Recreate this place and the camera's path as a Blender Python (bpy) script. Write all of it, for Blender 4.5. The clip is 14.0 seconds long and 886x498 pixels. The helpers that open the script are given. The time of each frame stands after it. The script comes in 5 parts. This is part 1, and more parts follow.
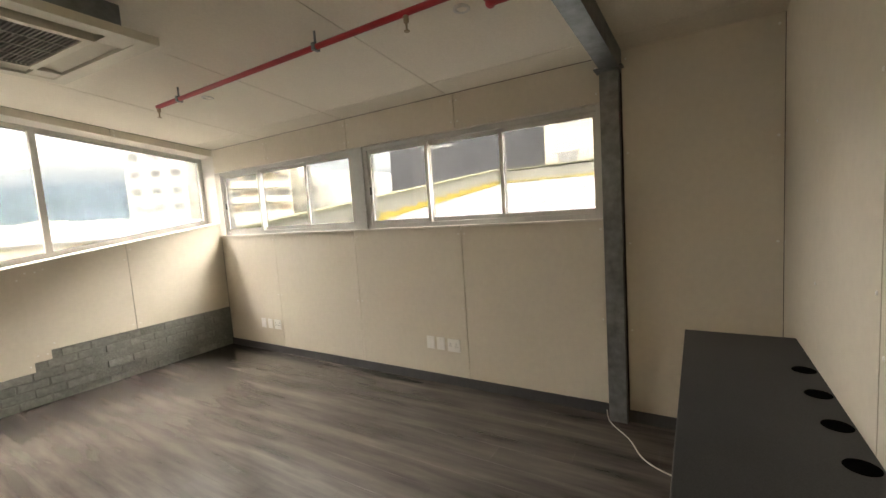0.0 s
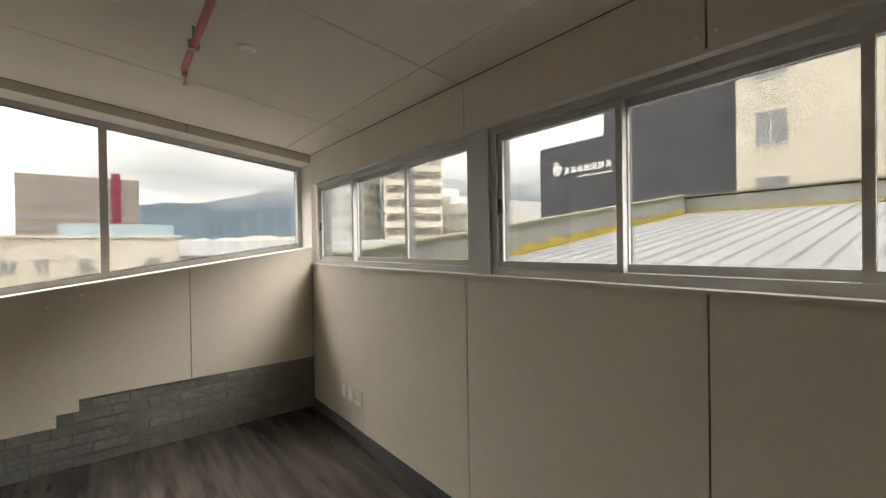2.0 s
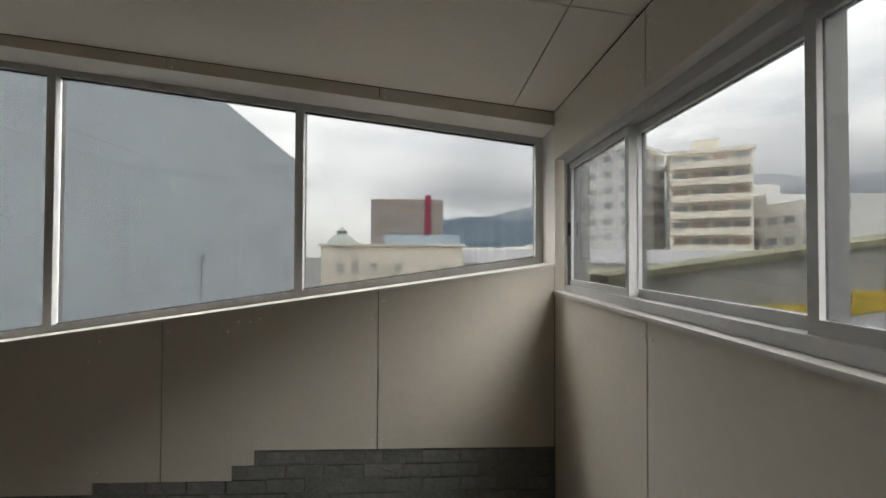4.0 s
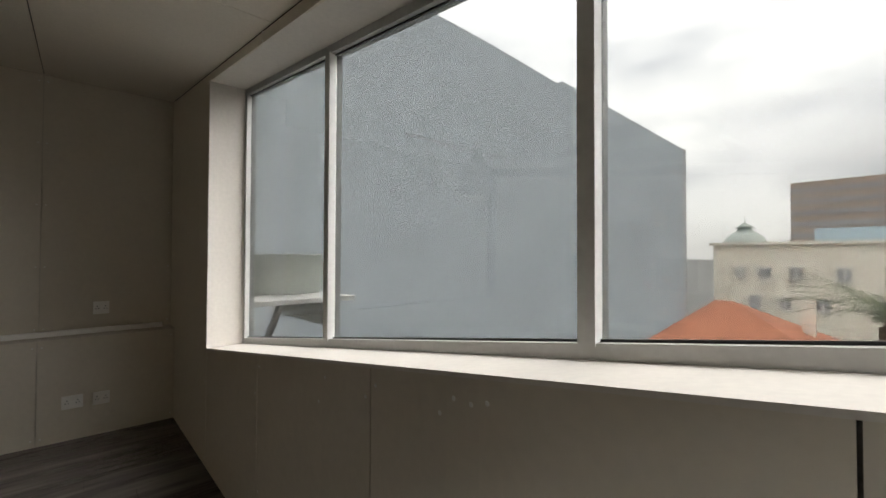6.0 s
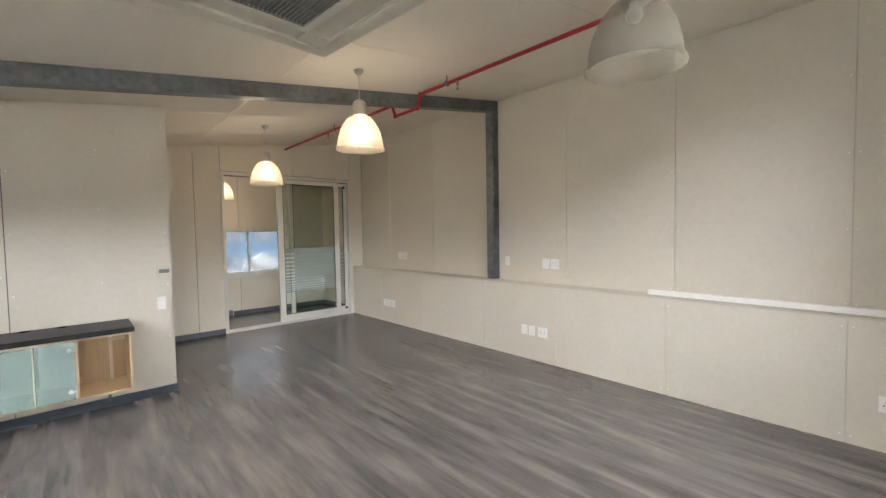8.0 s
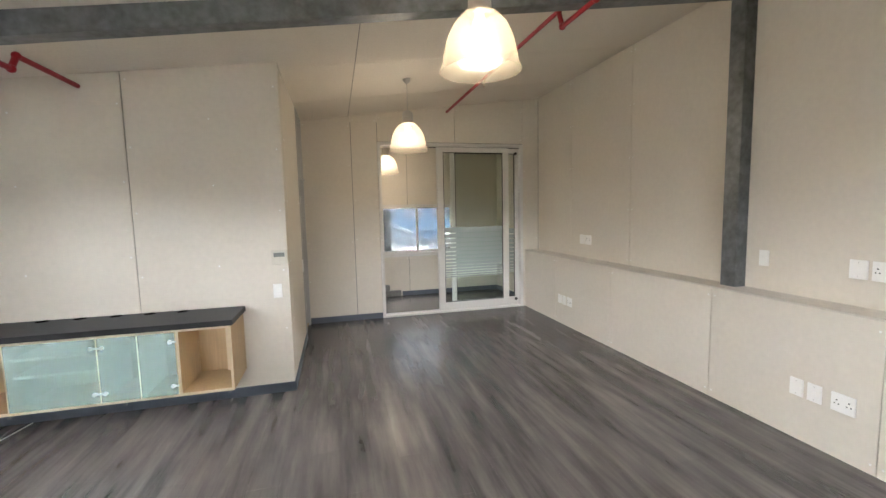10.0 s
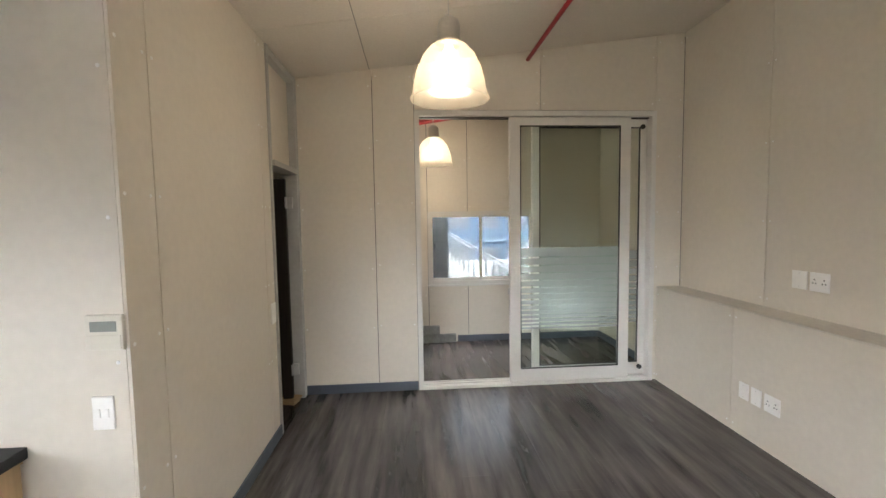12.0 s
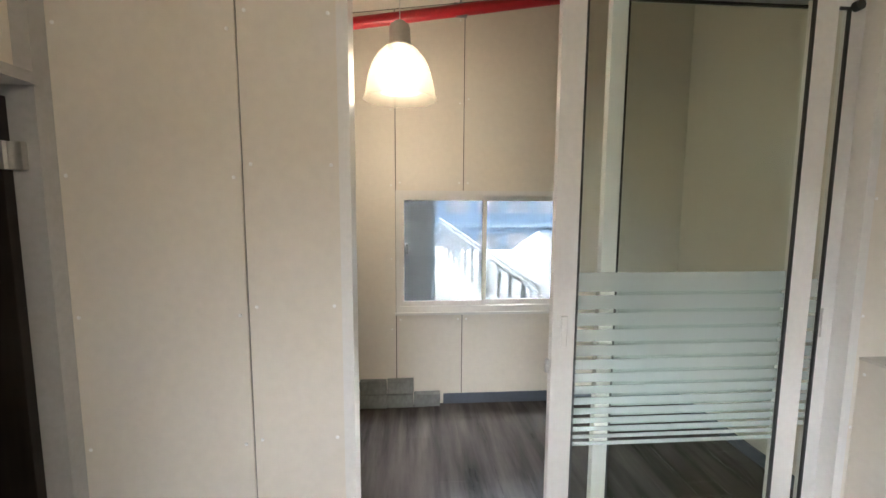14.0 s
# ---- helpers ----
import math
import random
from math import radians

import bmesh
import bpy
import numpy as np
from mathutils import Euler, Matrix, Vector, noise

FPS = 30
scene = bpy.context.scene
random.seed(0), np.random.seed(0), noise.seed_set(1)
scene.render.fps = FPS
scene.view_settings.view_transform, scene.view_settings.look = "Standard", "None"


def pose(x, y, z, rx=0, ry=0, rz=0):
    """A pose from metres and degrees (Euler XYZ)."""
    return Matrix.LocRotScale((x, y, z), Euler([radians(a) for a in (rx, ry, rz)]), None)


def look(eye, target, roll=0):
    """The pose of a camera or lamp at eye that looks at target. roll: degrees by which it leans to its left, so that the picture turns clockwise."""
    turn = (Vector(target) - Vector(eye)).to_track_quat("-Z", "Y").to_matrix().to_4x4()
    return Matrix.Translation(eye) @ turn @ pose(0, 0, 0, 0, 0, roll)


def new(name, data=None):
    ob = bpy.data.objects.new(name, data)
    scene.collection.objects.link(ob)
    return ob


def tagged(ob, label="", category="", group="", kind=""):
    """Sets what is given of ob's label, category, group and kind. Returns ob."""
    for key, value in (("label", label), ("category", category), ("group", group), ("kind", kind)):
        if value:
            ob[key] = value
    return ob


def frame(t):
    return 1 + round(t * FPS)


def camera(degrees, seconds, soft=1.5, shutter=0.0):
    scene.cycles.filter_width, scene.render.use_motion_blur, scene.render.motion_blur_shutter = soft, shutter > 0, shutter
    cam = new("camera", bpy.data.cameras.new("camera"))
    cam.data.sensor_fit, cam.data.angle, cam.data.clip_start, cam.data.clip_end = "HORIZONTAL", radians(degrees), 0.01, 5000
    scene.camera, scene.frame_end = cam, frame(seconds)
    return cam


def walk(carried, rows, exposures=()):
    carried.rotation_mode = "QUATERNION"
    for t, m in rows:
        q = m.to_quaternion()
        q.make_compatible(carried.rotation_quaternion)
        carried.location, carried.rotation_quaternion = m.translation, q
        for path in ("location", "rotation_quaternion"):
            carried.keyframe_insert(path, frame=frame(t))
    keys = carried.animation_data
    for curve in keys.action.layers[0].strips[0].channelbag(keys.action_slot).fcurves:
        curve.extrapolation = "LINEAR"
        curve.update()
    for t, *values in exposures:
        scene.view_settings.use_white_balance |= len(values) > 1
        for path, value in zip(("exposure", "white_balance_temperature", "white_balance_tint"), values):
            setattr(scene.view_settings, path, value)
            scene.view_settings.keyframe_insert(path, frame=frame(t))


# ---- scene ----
cam = camera(93.8, 14.0)
PATH = [
    (0, (3.141, 5.369, 1.606), (1.448, 4.321, 1.418), -3.9),
    (0.5, (2.812, 5.053, 1.575), (1.11, 4.013, 1.422), -2.0),
    (1, (2.347, 4.785, 1.59), (0.724, 3.619, 1.504), -1.3),
    (1.5, (1.932, 4.523, 1.623), (0.422, 3.212, 1.568), -1.2),
    (2, (1.602, 4.167, 1.633), (0.355, 2.603, 1.614), -0.9),
    (2.5, (1.305, 3.748, 1.667), (0.577, 1.885, 1.678), -0.3),
    (2.7, (1.232, 3.595, 1.673), (0.681, 1.672, 1.681), -0.3),
    (4.8, (0.657, 1.763, 1.679), (0.944, -0.216, 1.713), 0.6),
    (5, (0.681, 1.557, 1.704), (1.133, -0.391, 1.734), 0.6),
    (5.5, (0.785, 1.163, 1.722), (1.701, -0.615, 1.75), 0.3),
    (6, (1.042, 0.837, 1.69), (2.526, -0.504, 1.726), 0.2),
    (6.5, (1.263, 0.657, 1.681), (3.185, 0.105, 1.676), -0.2),
    (7, (1.461, 0.605, 1.676), (3.432, 0.942, 1.626), -1.1),
    (7.5, (1.709, 0.71, 1.61), (3.427, 1.733, 1.553), -1.4),
    (8, (1.962, 0.771, 1.617), (3.298, 2.256, 1.529), -1.0),
    (8.5, (2.223, 0.834, 1.625), (3.247, 2.547, 1.494), -1.0),
    (8.7, (2.325, 0.895, 1.624), (3.266, 2.653, 1.472), -1.0),
    (11, (3.603, 3.01, 1.615), (3.874, 4.985, 1.457), -1.2),
    (11.5, (3.672, 3.599, 1.591), (3.874, 5.585, 1.456), -1.1),
    (12, (3.775, 4.234, 1.617), (3.915, 6.225, 1.482), -0.9),
    (12.5, (3.784, 4.77, 1.589), (3.917, 6.761, 1.463), -0.6),
    (13, (3.926, 5.376, 1.599), (4.052, 7.366, 1.449), -0.4),
    (13.5, (4.034, 5.895, 1.588), (4.143, 7.886, 1.427), -0.4),
    (14, (4.09, 6.426, 1.635), (4.237, 8.409, 1.42), 0.3),
]
walk(cam, [(t, look(e, g, r)) for t, e, g, r in PATH],
     exposures=[(0.0, 1.1, 7700, 10), (1.0, 0.78, 7650, 10), (2.0, 0.02, 7200, 10), (2.7, -0.35, 6900, 10), (4.8, -0.95, 6600, 10), (5.7, -0.95, 6600, 10),
                (6.5, 0.05, 7600, 10), (7.2, 1.05, 8200, 10), (8.0, 1.85, 6250, 10), (11.0, 2.05, 6150, 10), (13.0, 2.15, 6100, 10), (14.0, 2.35, 5980, 10)])

# ---------------------------------------------------------------- world and sun
SUN_EL, SUN_AZ = radians(58), radians(176)
world = bpy.data.worlds.new("overcast_sky")
scene.world = world
world.use_nodes = True
wt = world.node_tree
bg = wt.nodes["Background"]
sky = wt.nodes.new("ShaderNodeTexSky")
sky.sky_type, sky.sun_disc = "NISHITA", False
sky.sun_elevation, sky.sun_rotation = SUN_EL, SUN_AZ
skyamt = wt.nodes.new("ShaderNodeMixRGB")
skyamt.blend_type = "MULTIPLY"
skyamt.inputs[0].default_value = 1.0
skyamt.inputs[2].default_value = (0.10, 0.10, 0.10, 1)
coord = wt.nodes.new("ShaderNodeTexCoord")
stretch = wt.nodes.new("ShaderNodeMapping")
stretch.inputs["Scale"].default_value = (1.6, 1.6, 5.0)
clouds = wt.nodes.new("ShaderNodeTexNoise")
clouds.inputs["Scale"].default_value = 1.7
clouds.inputs["Detail"].default_value = 7.0
clouds.inputs["Roughness"].default_value = 0.55
ramp = wt.nodes.new("ShaderNodeValToRGB")
ramp.color_ramp.elements[0].position, ramp.color_ramp.elements[1].position = 0.32, 0.66
ramp.color_ramp.elements[0].color = (0.55, 0.56, 0.58, 1)
ramp.color_ramp.elements[1].color = (0.96, 0.95, 0.93, 1)
split = wt.nodes.new("ShaderNodeSeparateXYZ")
rise = wt.nodes.new("ShaderNodeMapRange")
rise.inputs["From Min"].default_value, rise.inputs["From Max"].default_value = 0.0, 1.0
rise.inputs["To Min"].default_value, rise.inputs["To Max"].default_value = 0.8, 2.6
lift = wt.nodes.new("ShaderNodeVectorMath")
lift.operation = "SCALE"
mixw = wt.nodes.new("ShaderNodeMixRGB")
mixw.inputs[0].default_value = 0.93
wt.links.new(coord.outputs["Generated"], stretch.inputs[0])
wt.links.new(stretch.outputs[0], clouds.inputs["Vector"])
wt.links.new(clouds.outputs["Fac"], ramp.inputs[0])
wt.links.new(coord.outputs["Generated"], split.inputs[0])
wt.links.new(split.outputs[2], rise.inputs["Value"])
wt.links.new(ramp.outputs[0], lift.inputs[0])
wt.links.new(rise.outputs[0], lift.inputs["Scale"])
wt.links.new(sky.outputs[0], skyamt.inputs[1])
wt.links.new(skyamt.outputs[0], mixw.inputs[1])
wt.links.new(lift.outputs[0], mixw.inputs[2])
wt.links.new(mixw.outputs[0], bg.inputs[0])
bg.inputs[1].default_value = 34.0

sun = new("sun", bpy.data.lights.new("sun", "SUN"))
sun.data.energy, sun.data.angle, sun.data.color = 1.5, radians(18), (1.0, 0.97, 0.93)
sun.matrix_world = look((1.5, -21.2, 34.0), (0.0, 0, 0))

LAMP_W = 5.5

# ---------------------------------------------------------------- materials
def mat(name, base, rough=0.6, metal=0.0, vary=0.12, grain=(40, 40, 40), blotch=2.5, bump=0.0, piece=0.0, trans=0.0,
        emit=None, power=0.0, spec=0.5, tint=None, wide_grain=False):
    """A surface with variation at two scales, grain and large stains."""
    m = bpy.data.materials.new(name)
    m.use_nodes = True
    t = m.node_tree
    b = t.nodes["Principled BSDF"]
    b.inputs["Roughness"].default_value, b.inputs["Metallic"].default_value = rough, metal
    b.inputs["Specular IOR Level"].default_value = spec
    b.inputs["Transmission Weight"].default_value = trans
    if emit:
        b.inputs["Emission Color"].default_value = (*emit, 1)
        b.inputs["Emission Strength"].default_value = power
    if not vary:
        b.inputs["Base Color"].default_value = (*base, 1)
        return m
    c = t.nodes.new("ShaderNodeTexCoord")
    info = t.nodes.new("ShaderNodeObjectInfo")
    shift = t.nodes.new("ShaderNodeVectorMath"); shift.operation = "MULTIPLY_ADD"
    shift.inputs[1].default_value = (7.3, 11.7, 5.1)
    t.links.new(info.outputs["Random"], shift.inputs[0])
    t.links.new(c.outputs["Object"], shift.inputs[2])
    mp = t.nodes.new("ShaderNodeMapping"); mp.inputs["Scale"].default_value = grain
    geo = t.nodes.new("ShaderNodeNewGeometry")
    at = geo.outputs["Position"] if wide_grain else shift.outputs[0] if piece else c.outputs["Object"]
    t.links.new(at, mp.inputs[0])
    fine = t.nodes.new("ShaderNodeTexNoise"); fine.inputs["Scale"].default_value = 1.0; fine.inputs["Detail"].default_value = 5.0
    t.links.new(mp.outputs[0], fine.inputs["Vector"])
    wide = t.nodes.new("ShaderNodeTexNoise"); wide.inputs["Scale"].default_value = blotch; wide.inputs["Detail"].default_value = 4.0
    t.links.new(mp.outputs[0] if wide_grain else c.outputs["Object"], wide.inputs["Vector"])
    if wide_grain:
        wide.inputs["Roughness"].default_value = 0.4
        mp.inputs["Location"].default_value = (3.1, 2.3, 0.37)
        fine.inputs["Roughness"].default_value = 0.62
    add = t.nodes.new("ShaderNodeMath"); add.operation = "ADD"
    t.links.new(fine.outputs["Fac"], add.inputs[0]); t.links.new(wide.outputs["Fac"], add.inputs[1])
    rmp = t.nodes.new("ShaderNodeMapRange")
    rmp.inputs["From Min"].default_value, rmp.inputs["From Max"].default_value = 0.65, 1.35
    rmp.inputs["To Min"].default_value, rmp.inputs["To Max"].default_value = 0.0, 1.0
    if wide_grain:
        rmp.inputs["From Min"].default_value, rmp.inputs["From Max"].default_value = 0.66, 1.36
    t.links.new(add.outputs[0], rmp.inputs["Value"])
    mix = t.nodes.new("ShaderNodeMixRGB")
    dark = tint if tint else tuple(v * (1 - 2 * vary) for v in base)
    mix.inputs[1].default_value = (*dark, 1)
    mix.inputs[2].default_value = (*[min(1, v * (1 + vary)) for v in base], 1)
    t.links.new(rmp.outputs[0], mix.inputs[0])
    out = mix.outputs[0]
    if piece:
        hsv = t.nodes.new("ShaderNodeHueSaturation")
        pr = t.nodes.new("ShaderNodeMapRange")
        pr.inputs["To Min"].default_value, pr.inputs["To Max"].default_value = 1 - piece, 1 + piece
        t.links.new(info.outputs["Random"], pr.inputs["Value"])
        t.links.new(pr.outputs[0], hsv.inputs["Value"]); t.links.new(out, hsv.inputs["Color"])
        out = hsv.outputs[0]
    t.links.new(out, b.inputs["Base Color"])
    rr = t.nodes.new("ShaderNodeMapRange")
    swing = 0.03 if wide_grain else 0.15
    rr.inputs["To Min"].default_value, rr.inputs["To Max"].default_value = rough * (1 - swing), min(1, rough * (1 + swing))
    t.links.new(wide.outputs["Fac"], rr.inputs["Value"]); t.links.new(rr.outputs[0], b.inputs["Roughness"])
    if bump:
        bp = t.nodes.new("ShaderNodeBump"); bp.inputs["Strength"].default_value = bump; bp.inputs["Distance"].default_value = 0.004
        t.links.new(fine.outputs["Fac"], bp.inputs["Height"]); t.links.new(bp.outputs[0], b.inputs["Normal"])
    return m


def glass_mat(name, tint, gloss=0.5):
    """Clear or view-dimming sheet glass: light goes straight through, with a gloss that grows at a slant."""
    m = bpy.data.materials.new(name)
    m.use_nodes = True
    t = m.node_tree
    t.nodes.remove(t.nodes["Principled BSDF"])
    tr, gl, lw, mx = (t.nodes.new(n) for n in ("ShaderNodeBsdfTransparent", "ShaderNodeBsdfGlossy", "ShaderNodeLayerWeight", "ShaderNodeMixShader"))
    tr.inputs[0].default_value = (*tint, 1)
    gl.inputs["Roughness"].default_value = 0.0
    lw.inputs["Blend"].default_value = 0.5
    steep, amount = t.nodes.new("ShaderNodeMath"), t.nodes.new("ShaderNodeMath")
    steep.operation, amount.operation = "POWER", "MULTIPLY_ADD"
    steep.inputs[1].default_value = 5.0
    amount.inputs[1].default_value, amount.inputs[2].default_value = gloss, 0.01
    t.links.new(lw.outputs["Facing"], steep.inputs[0]); t.links.new(steep.outputs[0], amount.inputs[0])
    t.links.new(amount.outputs[0], mx.inputs[0])
    t.links.new(tr.outputs[0], mx.inputs[1]); t.links.new(gl.outputs[0], mx.inputs[2])
    t.links.new(mx.outputs[0], t.nodes["Material Output"].inputs[0])
    return m


def film_mat(name, colour, clear):
    """A frosted film or a milky plastic: part clear, part scattering light through."""
    m = bpy.data.materials.new(name)
    m.use_nodes = True
    t = m.node_tree
    t.nodes.remove(t.nodes["Principled BSDF"])
    tl, tr, df, gl = (t.nodes.new(n) for n in ("ShaderNodeBsdfTranslucent", "ShaderNodeBsdfTransparent", "ShaderNodeBsdfDiffuse", "ShaderNodeBsdfGlossy"))
    tl.inputs[0].default_value = df.inputs[0].default_value = (*colour, 1)
    gl.inputs["Roughness"].default_value = 0.2
    m1, m2, m3 = (t.nodes.new("ShaderNodeMixShader") for _ in range(3))
    m1.inputs[0].default_value, m2.inputs[0].default_value, m3.inputs[0].default_value = 0.45, clear, 0.06
    t.links.new(tl.outputs[0], m1.inputs[1]); t.links.new(df.outputs[0], m1.inputs[2])
    t.links.new(m1.outputs[0], m2.inputs[1]); t.links.new(tr.outputs[0], m2.inputs[2])
    t.links.new(m2.outputs[0], m3.inputs[1]); t.links.new(gl.outputs[0], m3.inputs[2])
    t.links.new(m3.outputs[0], t.nodes["Material Output"].inputs[0])
    return m


BOARD = mat("fibre_cement_board", (0.70, 0.645, 0.555), 0.8, vary=0.028, grain=(24, 24, 24), blotch=1.3, bump=0.05, piece=0.025)
CEIL = mat("ceiling_board", (0.80, 0.745, 0.66), 0.8, vary=0.04, grain=(60, 60, 60), blotch=1.1, bump=0.05)
BACK = mat("joint_shadow_gap", (0.10, 0.09, 0.08), 0.9, vary=0.1)
PLASTER = mat("painted_plaster", (0.62, 0.57, 0.50), 0.75, vary=0.06, grain=(30, 30, 30), bump=0.15)
VINYL = mat("vinyl_plank", (0.092, 0.079, 0.072), 0.24, vary=0.35, grain=(15, 1.5, 1), blotch=0.6, bump=0.05, piece=0.06, tint=(0.011, 0.0095, 0.0088), spec=0.32, wide_grain=True)
SUBFLOOR = mat("screed", (0.05, 0.045, 0.04), 0.9)
SKIRT = mat("blue_grey_skirting", (0.085, 0.10, 0.125), 0.5, vary=0.08)
DARKSKIRT = mat("dark_grey_skirting", (0.055, 0.055, 0.06), 0.5, vary=0.1)
BRICK = mat("grey_painted_brick", (0.24, 0.245, 0.23), 0.85, vary=0.16, grain=(35, 35, 35), blotch=5, bump=0.5, piece=0.10)
MORTAR = mat("grey_mortar", (0.215, 0.22, 0.205), 0.95, vary=0.22, grain=(60, 60, 60), bump=0.6)
ALU = mat("grey_window_aluminium", (0.52, 0.52, 0.505), 0.42, 0.25, vary=0.05)
WHITEALU = mat("white_coated_aluminium", (0.70, 0.68, 0.64), 0.38, vary=0.03)
DARKRUB = mat("black_gasket", (0.02, 0.02, 0.02), 0.6, vary=0)
SILL = mat("cream_sill_board", (0.74, 0.70, 0.65), 0.55, vary=0.04, bump=0.05)
STEEL = mat("galvanised_steel", (0.21, 0.225, 0.235), 0.42, 0.75, vary=0.22, grain=(18, 18, 18), blotch=5, bump=0.1)
RED = mat("red_pipe_paint", (0.36, 0.012, 0.02), 0.38, vary=0.08)
BRASS = mat("sprinkler_brass", (0.45, 0.36, 0.25), 0.35, 0.8, vary=0.1)
PLASTIC = mat("white_plastic", (0.90, 0.885, 0.85), 0.35, vary=0.02)
CREAM = mat("aged_cream_plastic", (0.64, 0.60, 0.51), 0.4, vary=0.03)
BLACKTOP = mat("black_speckled_laminate", (0.022, 0.0218, 0.022), 0.5, spec=0.25, vary=0.4, grain=(260, 260, 260), blotch=3)
BEECH = mat("light_beech_veneer", (0.52, 0.36, 0.19), 0.5, vary=0.10, grain=(60, 60, 4), blotch=3, bump=0.03)
EDGE = mat("pale_birch_edge", (0.68, 0.56, 0.38), 0.5, vary=0.06, grain=(20, 20, 80))
FROST = film_mat("frosted_glass", (0.17, 0.23, 0.21), 0.50)
STRIPE = film_mat("frosted_film", (0.66, 0.73, 0.70), 0.64)
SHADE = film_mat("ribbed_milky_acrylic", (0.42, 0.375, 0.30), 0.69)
CHROME = mat("brushed_aluminium", (0.62, 0.60, 0.57), 0.3, 0.9, vary=0.06)
ZINC = mat("zinc_screw", (0.85, 0.84, 0.81), 0.3, 0.15, vary=0.05)
BULB = mat("lit_bulb", (1, 0.9, 0.7), 0.4, vary=0, emit=(1.0, 0.72, 0.40), power=4)
BULBOFF = mat("unlit_bulb", (0.8, 0.8, 0.78), 0.3, vary=0.02)
# window panes coloured dark to bring outdoor brightness down to the indoor exposure
GLASS = glass_mat("view_dimming_glass", (0.215, 0.218, 0.218))
GLASSNORTH = glass_mat("view_dimming_glass_north", (0.130, 0.133, 0.136))
DOORGLASS = glass_mat("door_glass", (0.93, 0.965, 0.95))
FRAMEGREY = mat("grey_door_frame", (0.46, 0.45, 0.43), 0.5, vary=0.05)
DARKDOOR = mat("dark_brown_door", (0.022, 0.016, 0.012), 0.55, vary=0.3, grain=(50, 50, 3), blotch=2)
GRILLE = mat("grey_grille", (0.22, 0.22, 0.20), 0.6, vary=0.1)
VOIDPAINT = mat("painted_void_dark", (0.004, 0.004, 0.004), 0.9, vary=0, spec=0.0)
CARD = mat("brown_cardboard", (0.42, 0.30, 0.17), 0.85, vary=0.12)
LCD = mat("grey_display", (0.22, 0.23, 0.21), 0.25, vary=0.05)
CABLE = mat("white_cable", (0.6, 0.58, 0.54), 0.5, vary=0.02)
# outside
GROUND = mat("city_ground", (0.17, 0.17, 0.16), 0.95, vary=0.3, grain=(0.3, 0.3, 0.3), blotch=0.02)
GREYWALL = mat("blue_grey_render", (0.47, 0.512, 0.54), 0.9, vary=0.05, grain=(1, 1, 1), blotch=0.22)
DARKWALL = mat("dark_grey_cladding", (0.085, 0.085, 0.095), 0.8, vary=0.06, grain=(2, 2, 2), blotch=0.2)
CREAMWALL = mat("cream_render", (0.74, 0.68, 0.56), 0.9, vary=0.08, grain=(1.2, 1.2, 1.2), blotch=0.4)
TANWALL = mat("tan_render", (0.55, 0.41, 0.27), 0.9, vary=0.08, grain=(4, 4, 4), blotch=0.4)
WHITEWALL = mat("white_render", (0.72, 0.71, 0.68), 0.9, vary=0.08, grain=(2, 2, 2), blotch=0.3)
BEIGEWALL = mat("pale_beige_render", (0.84, 0.78, 0.67), 0.9, vary=0.035, grain=(0.6, 0.6, 0.6), blotch=0.3)
CONCRETE = mat("weathered_concrete", (0.36, 0.35, 0.31), 0.95, vary=0.22, grain=(14, 14, 14), blotch=1.6, bump=0.5)
PALECONC = mat("pale_concrete", (0.47, 0.45, 0.40), 0.9, vary=0.12, grain=(8, 8, 8), blotch=1.5, bump=0.2)
MOSS = mat("mossy_coping", (0.27, 0.26, 0.17), 0.95, vary=0.3, grain=(10, 10, 10), blotch=3, bump=0.5)
YELLOW = mat("yellow_flashing", (0.58, 0.42, 0.06), 0.7, vary=0.18, grain=(10, 10, 10), blotch=4)
ROOFSHEET = mat("pale_roof_sheeting", (0.31, 0.31, 0.315), 0.6, vary=0.16, grain=(3, 30, 3), blotch=1.4)
PANE = mat("dark_window_pane", (0.32, 0.32, 0.33), 0.2, vary=0.2, blotch=0.4, piece=0.3)
BAND = mat("tan_concrete_band", (0.40, 0.31, 0.25), 0.9, vary=0.08)
MAROON = mat("maroon_panel", (0.30, 0.045, 0.085), 0.8, vary=0.06)
PALEBLUE = mat("pale_blue_metal", (0.36, 0.46, 0.53), 0.6, vary=0.06)
REDTILE = mat("terracotta_tiles", (0.42, 0.16, 0.09), 0.85, vary=0.2, grain=(6, 6, 6), blotch=1)
COPPER = mat("green_copper", (0.42, 0.46, 0.42), 0.7, vary=0.12, blotch=1)
ORANGE = mat("orange_roof", (0.62, 0.17, 0.08), 0.8, vary=0.08)
# blue-grey distance haze is painted into the mountain's colour
HILL = mat("haze_painted_mountain", (0.12, 0.15, 0.19), 1.0, vary=0.12, grain=(0.02, 0.02, 0.02), blotch=0.006, spec=0.0, tint=(0.085, 0.11, 0.125))
BLUEWALL = mat("slate_blue_render", (0.19, 0.27, 0.38), 0.85, vary=0.06, blotch=0.3)
LEAF = mat("palm_leaf", (0.11, 0.14, 0.06), 0.7, vary=0.3)
TRUNK = mat("palm_trunk", (0.16, 0.11, 0.07), 0.95, vary=0.3, grain=(10, 10, 30), bump=0.5)
TREE = mat("tree_foliage", (0.06, 0.085, 0.035), 0.9, vary=0.4, grain=(2, 2, 2), blotch=0.5)
POT = mat("white_plastic_tub", (0.66, 0.70, 0.66), 0.5, vary=0.06)
RAILING = mat("white_painted_rail", (0.55, 0.57, 0.58), 0.5, vary=0.05)
